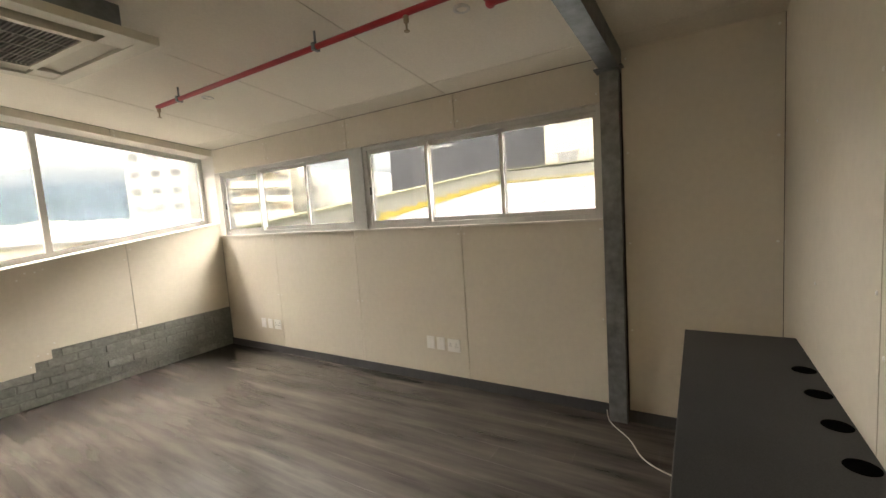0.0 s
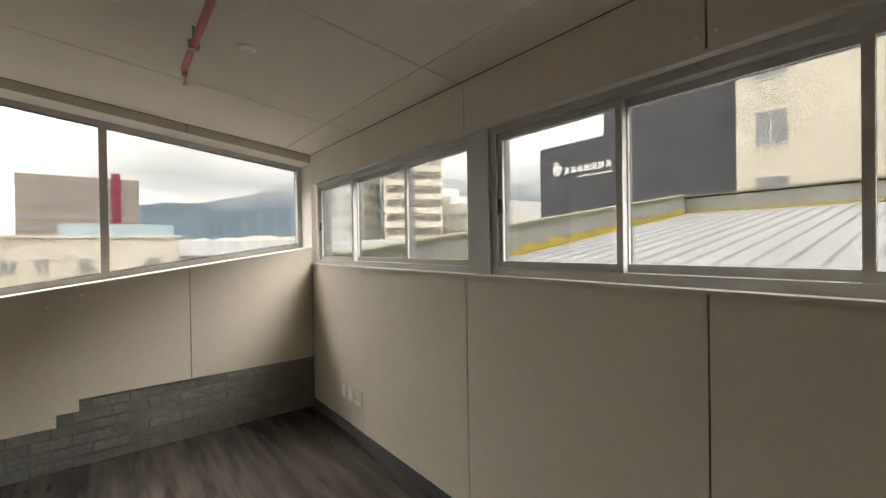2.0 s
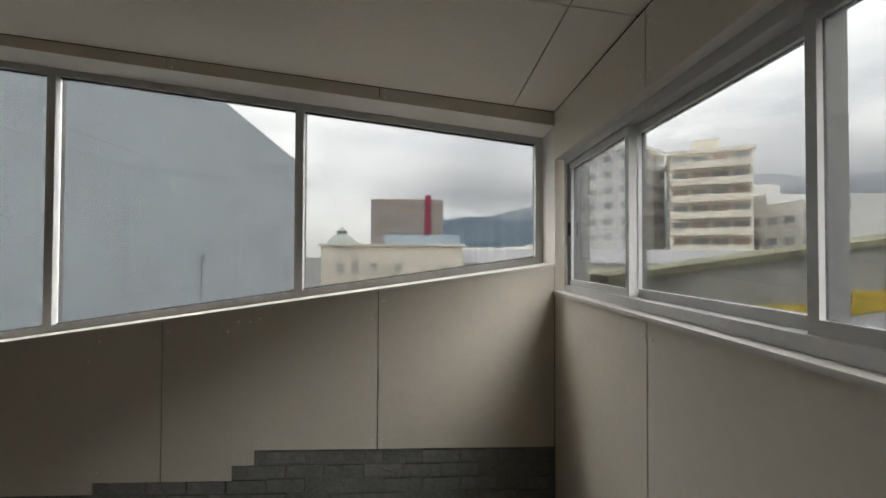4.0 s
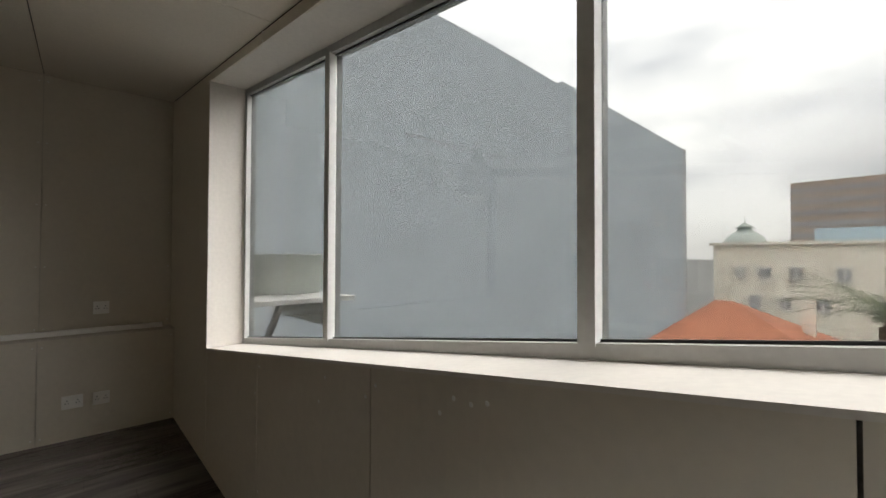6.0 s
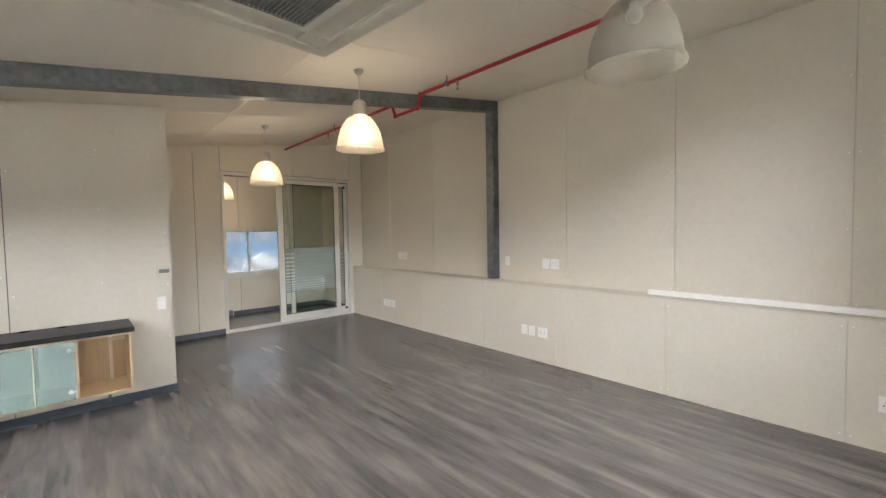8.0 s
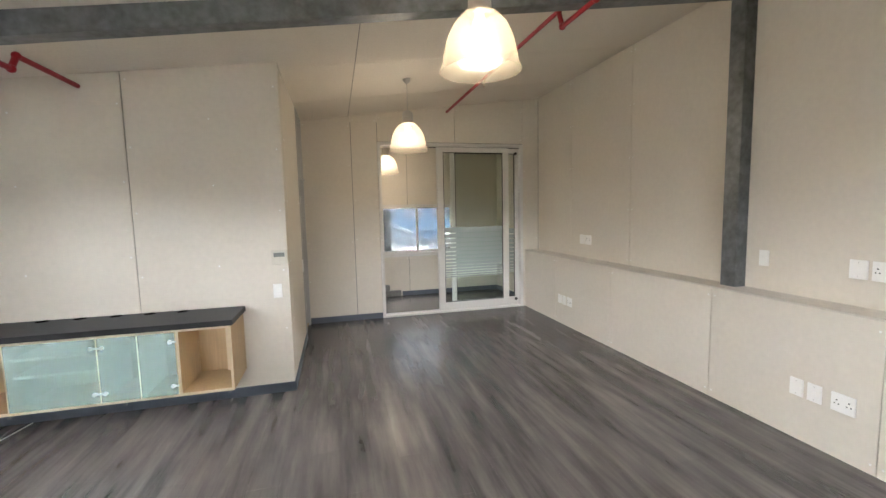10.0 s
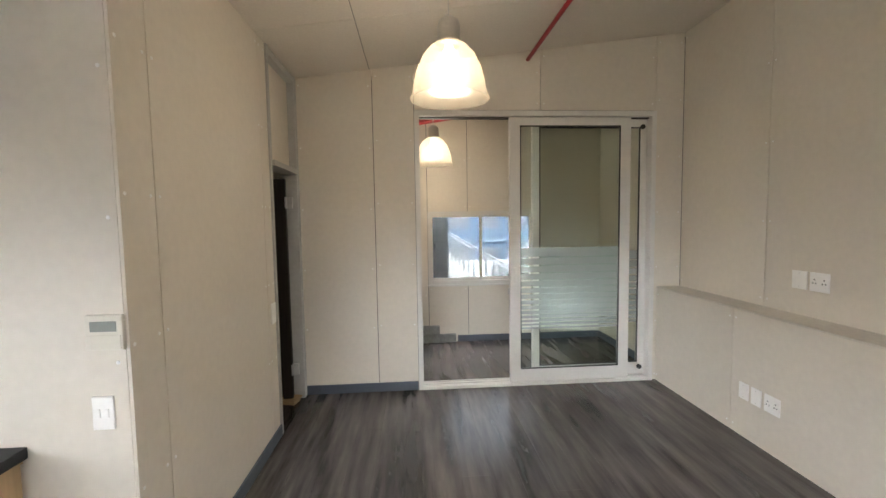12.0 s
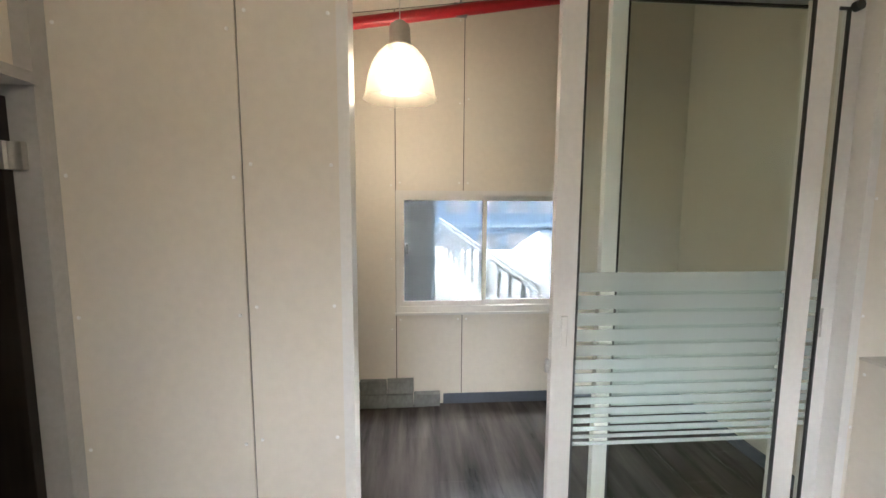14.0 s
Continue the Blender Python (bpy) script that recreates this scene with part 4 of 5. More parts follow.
for i, (a, b) in enumerate(((0.905, 1.445), (1.455, 1.70), (1.71, 1.95))):
    dr = part("cabinet_door", boxes((a - 1.39, D - 0.012, Z0 + t + 0.004, b - 1.39, D - 0.006, Z1 - t - 0.004), bevel=0.001), FROST, cab, "frosted glass door")
    for z in (Z0 + 0.09, Z1 - 0.09):
        hx = (b if i != 1 else a) - 1.39 + (-0.03 if i != 1 else 0.03)
        part("glass_hinge", cyl((hx, D - 0.0125, z), (hx, D - 0.020, z), 0.016, seg=14), CHROME, dr, "round chrome hinge")
        part("hinge_arm", boxes((hx, D - 0.019, z - 0.006, hx + (0.04 if i != 1 else -0.04), D - 0.0125, z + 0.006)), CHROME, dr)
# worktop; black discs paint the shade inside its cable holes
top = thing("worktop", (1.39, CY1, 0.775), "black speckled worktop with a row of black discs for cable holes", "worktop")
bm = boxes((-0.97, -0.50, 0.001, 0.965, -0.001, 0.045), bevel=0.004)
slab = part("slab", bm, BLACKTOP, top)
for hx in (0.90, 1.15, 1.40, 1.64, 1.88):
    gm = part("cable_grommet", lathe([(0.0, 0.0462), (0.034, 0.0462), (0.035, 0.0482), (0.040, 0.0478), (0.042, 0.0452), (0.0, 0.0451)], 24), VOIDPAINT, top, "black disc painted as the dark of a cable hole")
    gm.location = (hx - 1.39, -0.05, 0.0)
for x in (X0 + 0.15, 0.0, X1 - 0.15):
    part("support_bracket", boxes((x - 0.012, -0.30, Z0 - 0.035, x + 0.012, -0.001, Z0 - 0.001), (x - 0.012, -0.03, Z0 - 0.2, x + 0.012, -0.001, Z0 - 0.035)), STEEL, cab, "steel wall bracket")

# ---------------------------------------------------------------- loose things
def curve_thing(name, pts, r, material, label, category):
    cu = bpy.data.curves.new(name, "CURVE")
    cu.dimensions, cu.bevel_depth, cu.bevel_resolution = "3D", r, 2
    sp = cu.splines.new("NURBS")
    sp.points.add(len(pts) - 1)
    for q, p in zip(sp.points, pts):
        q.co = (*p, 1)
    sp.use_endpoint_u, sp.order_u = True, 4
    cu.materials.append(material)
    ob = new(name, cu)
    dg = bpy.context.evaluated_depsgraph_get()
    me = bpy.data.meshes.new_from_object(ob.evaluated_get(dg))
    bpy.data.objects.remove(ob)
    return tagged(new(name, me), label, category)


curve_thing("loose_cable", [(0.12, 4.80, 0.09), (0.13, 4.80, 0.03), (0.17, 4.84, 0.004), (0.30, 4.98, 0.004), (0.42, 5.02, 0.004), (0.55, 5.10, 0.004), (0.62, 5.28, 0.004), (0.70, 5.5, 0.004), (0.75, 5.77, 0.004)], 0.004, CABLE, "thin white cable lying on the floor by the column", "cable")

for at, rot, (w, d, h) in (((2.52, 7.84, 0.002), 20, (0.13, 0.20, 0.05)), ((2.62, 7.97, 0.002), -15, (0.16, 0.10, 0.035)), ((2.40, 7.70, 0.002), 40, (0.20, 0.12, 0.06))):
    c = thing("cardboard_box", at, "flattened brown cardboard scrap on the floor", "cardboard", "cardboard scraps", rot)
    part("tray", boxes((-w / 2, -d / 2, 0, w / 2, d / 2, 0.006), (-w / 2, -d / 2, 0.006, -w / 2 + 0.005, d / 2, h), (w / 2 - 0.005, -d / 2, 0.006, w / 2, d / 2, h)), CARD, c)
    part("flap", prism([(-w / 2, d / 2, 0.006), (w / 2, d / 2, 0.006), (w / 2, d / 2 + 0.05, 0.03), (-w / 2, d / 2 + 0.05, 0.03)], (0, 0, 0.004)), CARD, c)

# ================================================================ outside
ground = structure("ground", boxes((-3000, -3000, -12.2, 3000, 3000, -12.0)), GROUND, "grey city ground far below", "ground")


def house(name, x0, y0, x1, y1, z1, material, label, category="building", z0=-12.0, parapet=0.0):
    h = thing(name, ((x0 + x1) / 2, (y0 + y1) / 2, z0), label, category)
    ox, oy = (x0 + x1) / 2, (y0 + y1) / 2
    part("wall", boxes((x0 - ox, y0 - oy, 0, x1 - ox, y1 - oy, z1 - z0)), material, h)
    if parapet:
        part("roof_edge", boxes((x0 - ox - 0.15, y0 - oy - 0.15, z1 - z0, x1 - ox + 0.15, y1 - oy + 0.15, z1 - z0 + parapet)), material, h)
    return h


def facade(h, axis, at, side, spots, w, hgt, material=None, depth=0.12, framed=None):
    """Windows on one face: axis 'x' is a face of constant x. spots are (along, z) centres in the world."""
    o = h.matrix_basis.translation
    for a, z in spots:
        if axis == "x":
            ww = part("window", boxes((at - o.x - depth / 2, a - o.y - w / 2, z - o.z - hgt / 2, at - o.x + depth / 2, a - o.y + w / 2, z - o.z + hgt / 2)), material or PANE, h)
        else:
            ww = part("window", boxes((a - o.x - w / 2, at - o.y - depth / 2, z - o.z - hgt / 2, a - o.x + w / 2, at - o.y + depth / 2, z - o.z + hgt / 2)), material or PANE, h)
        if framed:
            e = 0.08
            if axis == "x":
                q = at + side * depth * 0.6
                b = [(min(at, q) - o.x, a - o.y - w / 2 - e, z - o.z + s * (hgt / 2) - e / 2, max(at, q) - o.x, a - o.y + w / 2 + e, z - o.z + s * (hgt / 2) + e / 2) for s in (-1, 1)]
                b.append((min(at, q) - o.x, a - o.y - e / 2, z - o.z - hgt / 2, max(at, q) - o.x, a - o.y + e / 2, z - o.z + hgt / 2))
            else:
                q = at + side * depth * 0.6
                b = [(a - o.x - w / 2 - e, min(at, q) - o.y, z - o.z + s * (hgt / 2) - e / 2, a - o.x + w / 2 + e, max(at, q) - o.y, z - o.z + s * (hgt / 2) + e / 2) for s in (-1, 1)]
                b.append((a - o.x - e / 2, min(at, q) - o.y, z - o.z - hgt / 2, a - o.x + e / 2, max(at, q) - o.y, z - o.z + hgt / 2))
            part("window_frame", boxes(*b), framed, ww)


# ---- west: the neighbour's roof and its parapets
PY = -0.2      # roof side of the long parapet


def roof_z(x):
    return 0.995 - 0.137 * x


bm = bmesh.new()
xa, xb, ya, yb, pitch = -0.36, -9.73, PY + 0.02, 19.0, 0.26
prof, y = [], ya
while y < yb:
    prof += [(y, 0.0), (y + pitch * 0.62, 0.0), (y + pitch * 0.70, 0.028), (y + pitch * 0.92, 0.028)]
    y += pitch
n = len(prof)
rows = [[bm.verts.new((x, p[0], roof_z(x) + p[1])) for p in prof] for x in (xa, -2.7, -5.0, -7.4, xb)]
for r0, r1 in zip(rows, rows[1:]):
    for i in range(n - 1):
        bm.faces.new((r0[i], r0[i + 1], r1[i + 1], r1[i]))
roof = thing("sheet_roof", (0, 0, 0), "pale ribbed metal sheet roof of the neighbouring building", "roof")
sheet = part("roof_sheet", bm, ROOFSHEET, roof)
part("roof_body", prism([(xa, ya - 0.02, roof_z(xa) - 0.03), (xb - 0.3, ya - 0.02, roof_z(xb - 0.3) - 0.03), (xb - 0.3, ya - 0.02, -12), (xa, ya - 0.02, -12)], (0, yb - ya, 0)), CONCRETE, roof)
for xx in (-3.6, -5.7, -7.8):
    bm = bmesh.new()
    y = ya + 0.08
    while y < yb:
        add_cyl(bm, (xx, y + pitch * 0.81, roof_z(xx) + 0.028), (xx, y + pitch * 0.81, roof_z(xx) + 0.04), 0.012, seg=6)
        y += pitch * 2
    part("roof_screws", bm, STEEL, roof, kind="stuff")
para = thing("parapet_wall", (0, 0, 0), "weathered concrete parapet with yellow stepped flashing", "parapet")


def para_z(x):
    return 1.449 - 0.1358 * x


XN, XF = -0.40, -9.73
part("wall", prism([(XN, PY, para_z(XN)), (XF, PY, para_z(XF)), (XF, PY, -12), (XN, PY, -12)], (0, -0.28, 0)), CONCRETE, para)
part("coping", prism([(XN, PY + 0.05, para_z(XN) + 0.002), (XF, PY + 0.05, para_z(XF) + 0.002), (XF, PY + 0.05, para_z(XF) + 0.045), (XN, PY + 0.05, para_z(XN) + 0.045)], (0, -0.38, 0)), MOSS, para, "mossy coping")
part("wall", prism([(XF, PY - 0.28, 2.70), (XF, 19, 2.82), (XF, 19, -12), (XF, PY - 0.28, -12)], (-0.32, 0, 0)), CONCRETE, para)
part("coping", prism([(XF + 0.05, PY - 0.33, 2.735), (XF + 0.05, 19, 2.84), (XF + 0.05, 19, 2.89), (XF + 0.05, PY - 0.33, 2.785)], (-0.42, 0, 0)), MOSS, para, "mossy coping")
part("flashing_strip", prism([(XF + 0.005, PY + 0.02, roof_z(XF) + 0.01), (XF + 0.005, 19, roof_z(XF) + 0.01), (XF + 0.005, 19, roof_z(XF) + 0.06), (XF + 0.005, PY + 0.02, roof_z(XF) + 0.06)], (0.012, 0, 0)), YELLOW, para, "thin yellow flashing")
for i in range(13):
    x0 = -0.72 - i * 0.69
    x1 = x0 - 0.69
    ztop = roof_z(x0) + 0.165
    part("step_flashing", prism([(x0, PY + 0.001, roof_z(x0)), (x1, PY + 0.001, roof_z(x1)), (x1, PY + 0.001, ztop), (x0, PY + 0.001, ztop)], (0, 0.014, 0)), YELLOW, para, "yellow flashing step")

# ---- west: buildings behind
dark = house("dark_building", -44, -20.6, -30, -4.7, 10.4, DARKWALL, "dark grey windowless building with a white sign")
part("upper_storey", boxes((-7, -1.5, 22.4, 7, 7.95, 24.6)), DARKWALL, dark)
# the sign: a wordless emblem and bars in place of its lettering
sg = part("sign", boxes((7.0, -6.4, 20.2, 7.06, -5.9, 20.9), (7.0, -5.7, 20.1, 7.06, -5.5, 20.5), bevel=0.02), SIGN, dark, "white sign emblem")
bm = bmesh.new()
o = dark.matrix_basis.translation
for k in range(7):
    yy = -17.9 + k * 0.66 - o.y
    add_box(bm, 7.0, yy, 19.75, 7.06, yy + 0.48, 20.30)
part("sign_letters", bm, SIGN, dark, "white bars in place of lettering")
part("sign_letters", boxes((7.0, -16.6 - o.y, 19.3, 7.06, -13.4 - o.y, 19.45)), SIGN, dark, "thin white bar")
bm = bmesh.new()
add_cyl(bm, (7.0, -18.7 - o.y, 20.2), (7.05, -18.7 - o.y, 20.2), 0.5, seg=20)
part("sign_emblem", bm, SIGN, dark, "white round emblem")

cream = house("cream_building", -42, -4.65, -29.0, 3.3, 15.5, CREAMWALL, "tall cream rendered building with stained walls")
facade(cream, "x", -29.0, 1, [(-2.9, 8.3), (-2.9, 4.4), (-2.9, 12.2)], 1.5, 2.0, framed=WHITEWALL)
tan = house("tan_building", -42, 3.35, -28.0, 30, 17, TANWALL, "tan rendered building with rows of windows")
facade(tan, "x", -28.0, 1, [(y, z) for y in (5.4, 8.6, 11.8, 15, 18.2) for z in (4.6, 8.6, 12.6)], 2.5, 1.8, framed=WHITEWALL)
part("band", boxes((7.0, -13.3, 18.3, 7.2, 13.3, 18.6), (7.0, -13.3, 22.3, 7.2, 13.3, 22.6)), CREAMWALL, tan)

white = house("white_building", -75, -72, -50, -46, 9.5, WHITEWALL, "white apartment building behind the dark one")
facade(white, "x", -50.0, 1, [(y, z) for y in (-69, -66, -63, -60, -57, -54, -51) for z in (1.0, 4.0, 7.0)], 1.6, 1.1)
part("stair_tower", boxes((6, -13, 21.5, 12.5, -4, 25.5)), WHITEWALL, white)
part("roof_block", boxes((4, -4, 21.5, 12.5, 1, 23.2)), WHITEWALL, white)


def block_of_flats(at, w, d, h, rot, label, storeys, material, balconies=True):
    b = thing("apartment_block", at, label, "apartment block", rot=rot)
    part("wall", boxes((-w / 2, -d / 2, 0, w / 2, d / 2, h)), material, b)
    part("roof_edge", boxes((-w / 2 - 0.3, -d / 2 - 0.3, h, w / 2 + 0.3, d / 2 + 0.3, h + 0.6), (-w / 6, -d / 6, h + 0.6, w / 6, d / 6, h + 3)), material, b)
    sh = h / storeys
    for k in range(storeys):
        z = k * sh
        if balconies:
            part("balcony", boxes((-w / 2 + 0.4, d / 2, z + 0.1, w / 2 - 0.4, d / 2 + 1.3, z + 0.3), (-w / 2 + 0.4, d / 2 + 1.2, z + 0.3, w / 2 - 0.4, d / 2 + 1.3, z + 1.1)), material, b)
        for i in range(4 if balconies else 3):
            x = -w / 2 + w * (i + 0.5) / 4
            part("window", boxes((x - w * 0.09, d / 2, z + 1.12, x + w * 0.09, d / 2 + 0.06, z + sh - 0.35)), PANE if (i + k) % 3 else BAND, b)
        for i in range(3):
            y = -d / 2 + d * (i + 0.5) / 3
            part("window", boxes((w / 2, y - d * 0.08, z + 0.9, w / 2 + 0.06, y + d * 0.08, z + sh - 0.7)), PANE, b)
            part("window", boxes((-w / 2 - 0.06, y - d * 0.08, z + 0.9, -w / 2, y + d * 0.08, z + sh - 0.7)), PANE, b)
    return b


block_of_flats((-42.1, -60.3, -12), 10, 12, 28.5, -28, "tall cream block of flats with long balconies", 12, BEIGEWALL)
block_of_flats((-33.0, -67.9, -12), 10, 9, 31.0, 35, "tall pale block of flats with small windows", 12, WHITEWALL, balconies=False)
orange = house("orange_roofed_house", -34, -40, -20, -33, 0.6, WHITEWALL, "low white building with an orange roof")
part("roof", prism([(-7.4, -3.9, 12.6), (7.4, -3.9, 12.6), (7.4, 0, 14.0), (-7.4, 0, 14.0)], (0, 0, 0.2)), ORANGE, orange, "orange roof")
part("roof", prism([(-7.4, 3.9, 12.6), (7.4, 3.9, 12.6), (7.4, 0.01, 14.0), (-7.4, 0.01, 14.0)], (0, 0, 0.2)), ORANGE, orange, "orange roof")
tank = house("water_tower", -88, -96, -84, -92, 8.5, WHITEWALL, "white round-topped water tower far off", "tower")

# ---- south: the blue-grey building and what lies past it
grey = thing("grey_building", (20, -17, -12), "large plain blue-grey rendered building with a sloping gable", "building")
part("wall", prism([(-13.35, 0, 0), (150, 0, 0), (150, 0, 36.6), (10.0, 0, 36.5), (-2.9, 0, 26.2), (-7.6, 0, 22.3), (-7.9, 0, 22.3), (-13.35, 0, 17.85)], (9, -14, 0)), GREYWALL, grey)
part("downpipe", boxes((-13.34, 0.0, 0, -13.26, 0.08, 17.9)), ALU, grey, "grey corner downpipe")
part("conduit", boxes((-8.75, 0.0, 0, -8.68, 0.06, 13.6), (-8.9, 0.0, 13.6, -8.5, 0.25, 13.72)), GREYWALL, grey, "thin grey conduit with a lamp")

tub_shelf = thing("wall_shelf", (6.2, -1.1, 1.25), "white bracketed shelf on the outside wall", "shelf")
part("board", boxes((-1.05, -0.45, -0.05, 1.3, 0.73, 0.0), bevel=0.005), WHITEWALL, tub_shelf)
part("fascia", boxes((-0.75, -0.40, -0.40, 1.3, -0.36, -0.0505)), WHITEWALL, tub_shelf)
part("brace", prism([(-0.95, 0.30, -0.052), (-0.85, 0.30, -0.052), (-0.25, 0.30, -0.70), (-0.35, 0.30, -0.70)], (0, 0.04, 0)), STEEL, tub_shelf, "steel brace")
part("post", boxes((-0.38, 0.28, -13.2, -0.28, 0.36, -0.66)), STEEL, tub_shelf)
tub = thing("plastic_tub", (6.17, -1.1, 1.25), "white round plastic tub standing on the outside shelf", "tub")
part("tub_body", lathe([(0.0, 0.0), (0.47, 0.0), (0.50, 0.03), (0.57, 0.44), (0.60, 0.45), (0.60, 0.465), (0.55, 0.465), (0.48, 0.04), (0.0, 0.03)], 40), POT, tub, smooth=True)

beige = house("beige_building", -1.4, -36, 7.6, -24, 2.30, BEIGEWALL, "low pale beige building with small square windows", parapet=0.14)
facade(beige, "y", -24.0, 1, [(6.45, 0.95), (5.45, 0.95), (4.30, 0.95), (2.70, 0.95), (5.85, -0.45), (4.7, -0.45), (3.4, -0.45), (1.6, -0.45), (-0.2, 0.9)], 0.42, 0.58, framed=WHITEWALL)
hut = house("roof_plant_room", -1.4, -31, 3.9, -26.5, 3.15, PALEBLUE, "pale blue metal plant room on the roof", "plant room", z0=2.44)
low = house("long_low_building", -40, -46, -1.45, -25, 1.15, BEIGEWALL, "long low beige building with a pale metal roof")
part("roof", prism([(-19.5, 10.7, 13.12), (19.4, 10.7, 13.12), (19.4, 0, 14.2), (-19.5, 0, 14.2)], (0, 0, 0.12)), ROOFSHEET, low, "pale metal roof")
part("roof", prism([(-19.5, -10.7, 13.12), (19.4, -10.7, 13.12), (19.4, -0.01, 14.2), (-19.5, -0.01, 14.2)], (0, 0, 0.12)), ROOFSHEET, low, "pale metal roof")
tower = house("office_tower", -2.4, -106, 13.6, -90, 14.3, BAND, "tan office tower with long window bands and a maroon fin")
for k in range(12):
    part("window_band", boxes((-8.05, 7.95, 4.0 + k * 1.86, 8.05, 8.06, 4.85 + k * 1.86)), PANE, tower)
part("fin", boxes((-5.3, 8.0, 2, -4.0, 8.5, 27.2)), MAROON, tower, "maroon fin")
dome = thing("domed_tower", (9.6, -40, -12), "small green copper dome with a finial", "dome")
part("drum", cyl((0, 0, 0), (0, 0, 14.2), 1.56, seg=20), BEIGEWALL, dome)
part("dome_shell", lathe([(1.62, 14.2), (1.55, 14.75), (1.25, 15.35), (0.8, 15.7), (0.5, 15.82), (0.5, 16.05), (0.72, 16.12), (0.32, 16.35), (0.05, 16.55), (0.03, 17.0), (0.0, 17.05)], 24), COPPER, dome, "green copper dome", True)
redhouse = thing("tiled_house", (4.4, -15.5, -12), "house with a terracotta tiled hip roof", "house")
part("wall", boxes((-2.2, -2.0, 0, 2.2, 2.0, 10.9)), BEIGEWALL, redhouse)
bm = bmesh.new()
vs = [bm.verts.new(c) for c in ((-2.4, -2.2, 10.9), (2.4, -2.2, 10.9), (2.4, 2.2, 10.9), (-2.4, 2.2, 10.9), (0.4, 0, 12.25), (0.9, 0, 12.25))]
for f in ((0, 1, 5, 4), (1, 2, 5), (2, 3, 4, 5), (3, 0, 4), (3, 2, 1, 0)):
    bm.faces.new([vs[i] for i in f])
part("roof", bm, REDTILE, redhouse, "terracotta hip roof")
part("chimney", boxes((-1.6, -0.6, 11.0, -1.3, -0.3, 12.3)), BEIGEWALL, redhouse)

palm = thing("palm_tree", (1.15, -12.0, -12), "green palm tree with arching fronds", "palm tree")
part("trunk", lathe([(0.0, 0), (0.30, 0), (0.24, 4), (0.2, 9), (0.24, 12.2), (0.0, 12.4)], 14), TRUNK, palm, smooth=True)
rnd = random.Random(4)
for k in range(44):
    bm = bmesh.new()
    az, up, ln = rnd.uniform(0, 2 * math.pi), rnd.uniform(0.5, 1.4), rnd.uniform(1.5, 2.0)
    prev = Vector((0, 0, 12.3))
    dx = Vector((math.cos(az), math.sin(az), 0))
    side = Vector((-dx.y, dx.x, 0))
    for s in range(14):
        u = (s + 1) / 14
        p = Vector((0, 0, 12.3)) + dx * (ln * u) + Vector((0, 0, ln * (math.sin(up) * u - 0.42 * u ** 2.4)))
        for sg in (-1, 1):
            q = (prev + p) / 2
            tip = q + side * sg * 0.32 * (1 - u * 0.6) + dx * 0.22 + Vector((0, 0, -0.03))
            v = [bm.verts.new(c) for c in (q - dx * 0.03, q + dx * 0.03, tip)]
            bm.faces.new(v)
        v = [bm.verts.new(c) for c in (prev - side * 0.012, prev + side * 0.012, p + side * 0.012, p - side * 0.012)]
        bm.faces.new(v)
        prev = p
    part("frond", bm, LEAF, palm)

# far houses and trees, past counting
rnd = random.Random(9)
mats3 = (WHITEWALL, BEIGEWALL, CREAMWALL)
for mi, mm in enumerate(mats3):
    bm = bmesh.new()
    for k in range(260):
        az = rnd.uniform(-2.85, -1.45)
        r = rnd.uniform(110, 560)
        x, y = r * math.cos(az), r * math.sin(az)
        hgt = -12 + r * rnd.uniform(0.018, 0.036) + rnd.uniform(3, 9)
        w = rnd.uniform(3, 8) * (0.6 + r / 400)
        add_box(bm, x - w, y - w * 0.6, -12, x + w, y + w * 0.6, hgt)
        if k % 3 == 0:
            add_prism(bm, [(x - w, y + w * 0.6, hgt), (x + w, y + w * 0.6, hgt), (x, y + w * 0.6, hgt + w * 0.35)], (0, -1.2 * w, 0))
    tagged(part("distant_houses", bm, mm), "pale houses scattered across the far town", "houses", kind="stuff")
bm = bmesh.new()
for k in range(420):
    az = rnd.uniform(-2.85, -1.45)
    r = rnd.uniform(120, 600)
    s = rnd.uniform(2, 5) * (0.5 + r / 400)
    bmesh.ops.create_icosphere(bm, subdivisions=1, radius=s, matrix=Matrix.Translation((r * math.cos(az), r * math.sin(az), -12 + r * rnd.uniform(0.015, 0.034))) @ Matrix.Diagonal((1, 1, rnd.uniform(0.5, 0.9), 1)))
for v in bm.verts:
    v.co += Vector((rnd.uniform(-1, 1), rnd.uniform(-1, 1), rnd.uniform(-1, 1))) * 0.8
tagged(part("distant_trees", bm, TREE), "dark trees among the far houses", "trees", kind="stuff")

# the mountain behind the town
bm = bmesh.new()
NA, NR = 150, 14
grid = []
for i in range(NA + 1):
    az = radians(-84 - 112 * i / NA)
    u = i / NA
    crest = 0.045 + 0.115 * min(1, u * 4.2) ** 0.8 + 0.02 * noise.noise((u * 9, 0.3, 0)) + 0.008 * noise.noise((u * 40, 1.3, 0))
    row = []
    for j in range(NR + 1):
        v = j / NR
        r = 900 + 1100 * v
        z = -12 + 2000 * crest * (v ** 1.25) * (1 + 0.12 * noise.noise((u * 30, v * 5, 2.0)) * (1 - v * 0.7))
        row.append(bm.verts.new((r * math.cos(az), r * math.sin(az), z)))
    grid.append(row)
for i in range(NA):
    for j in range(NR):
        bm.faces.new((grid[i][j], grid[i + 1][j], grid[i + 1][j + 1], grid[i][j + 1]))
bmesh.ops.recalc_face_normals(bm, faces=bm.faces[:])
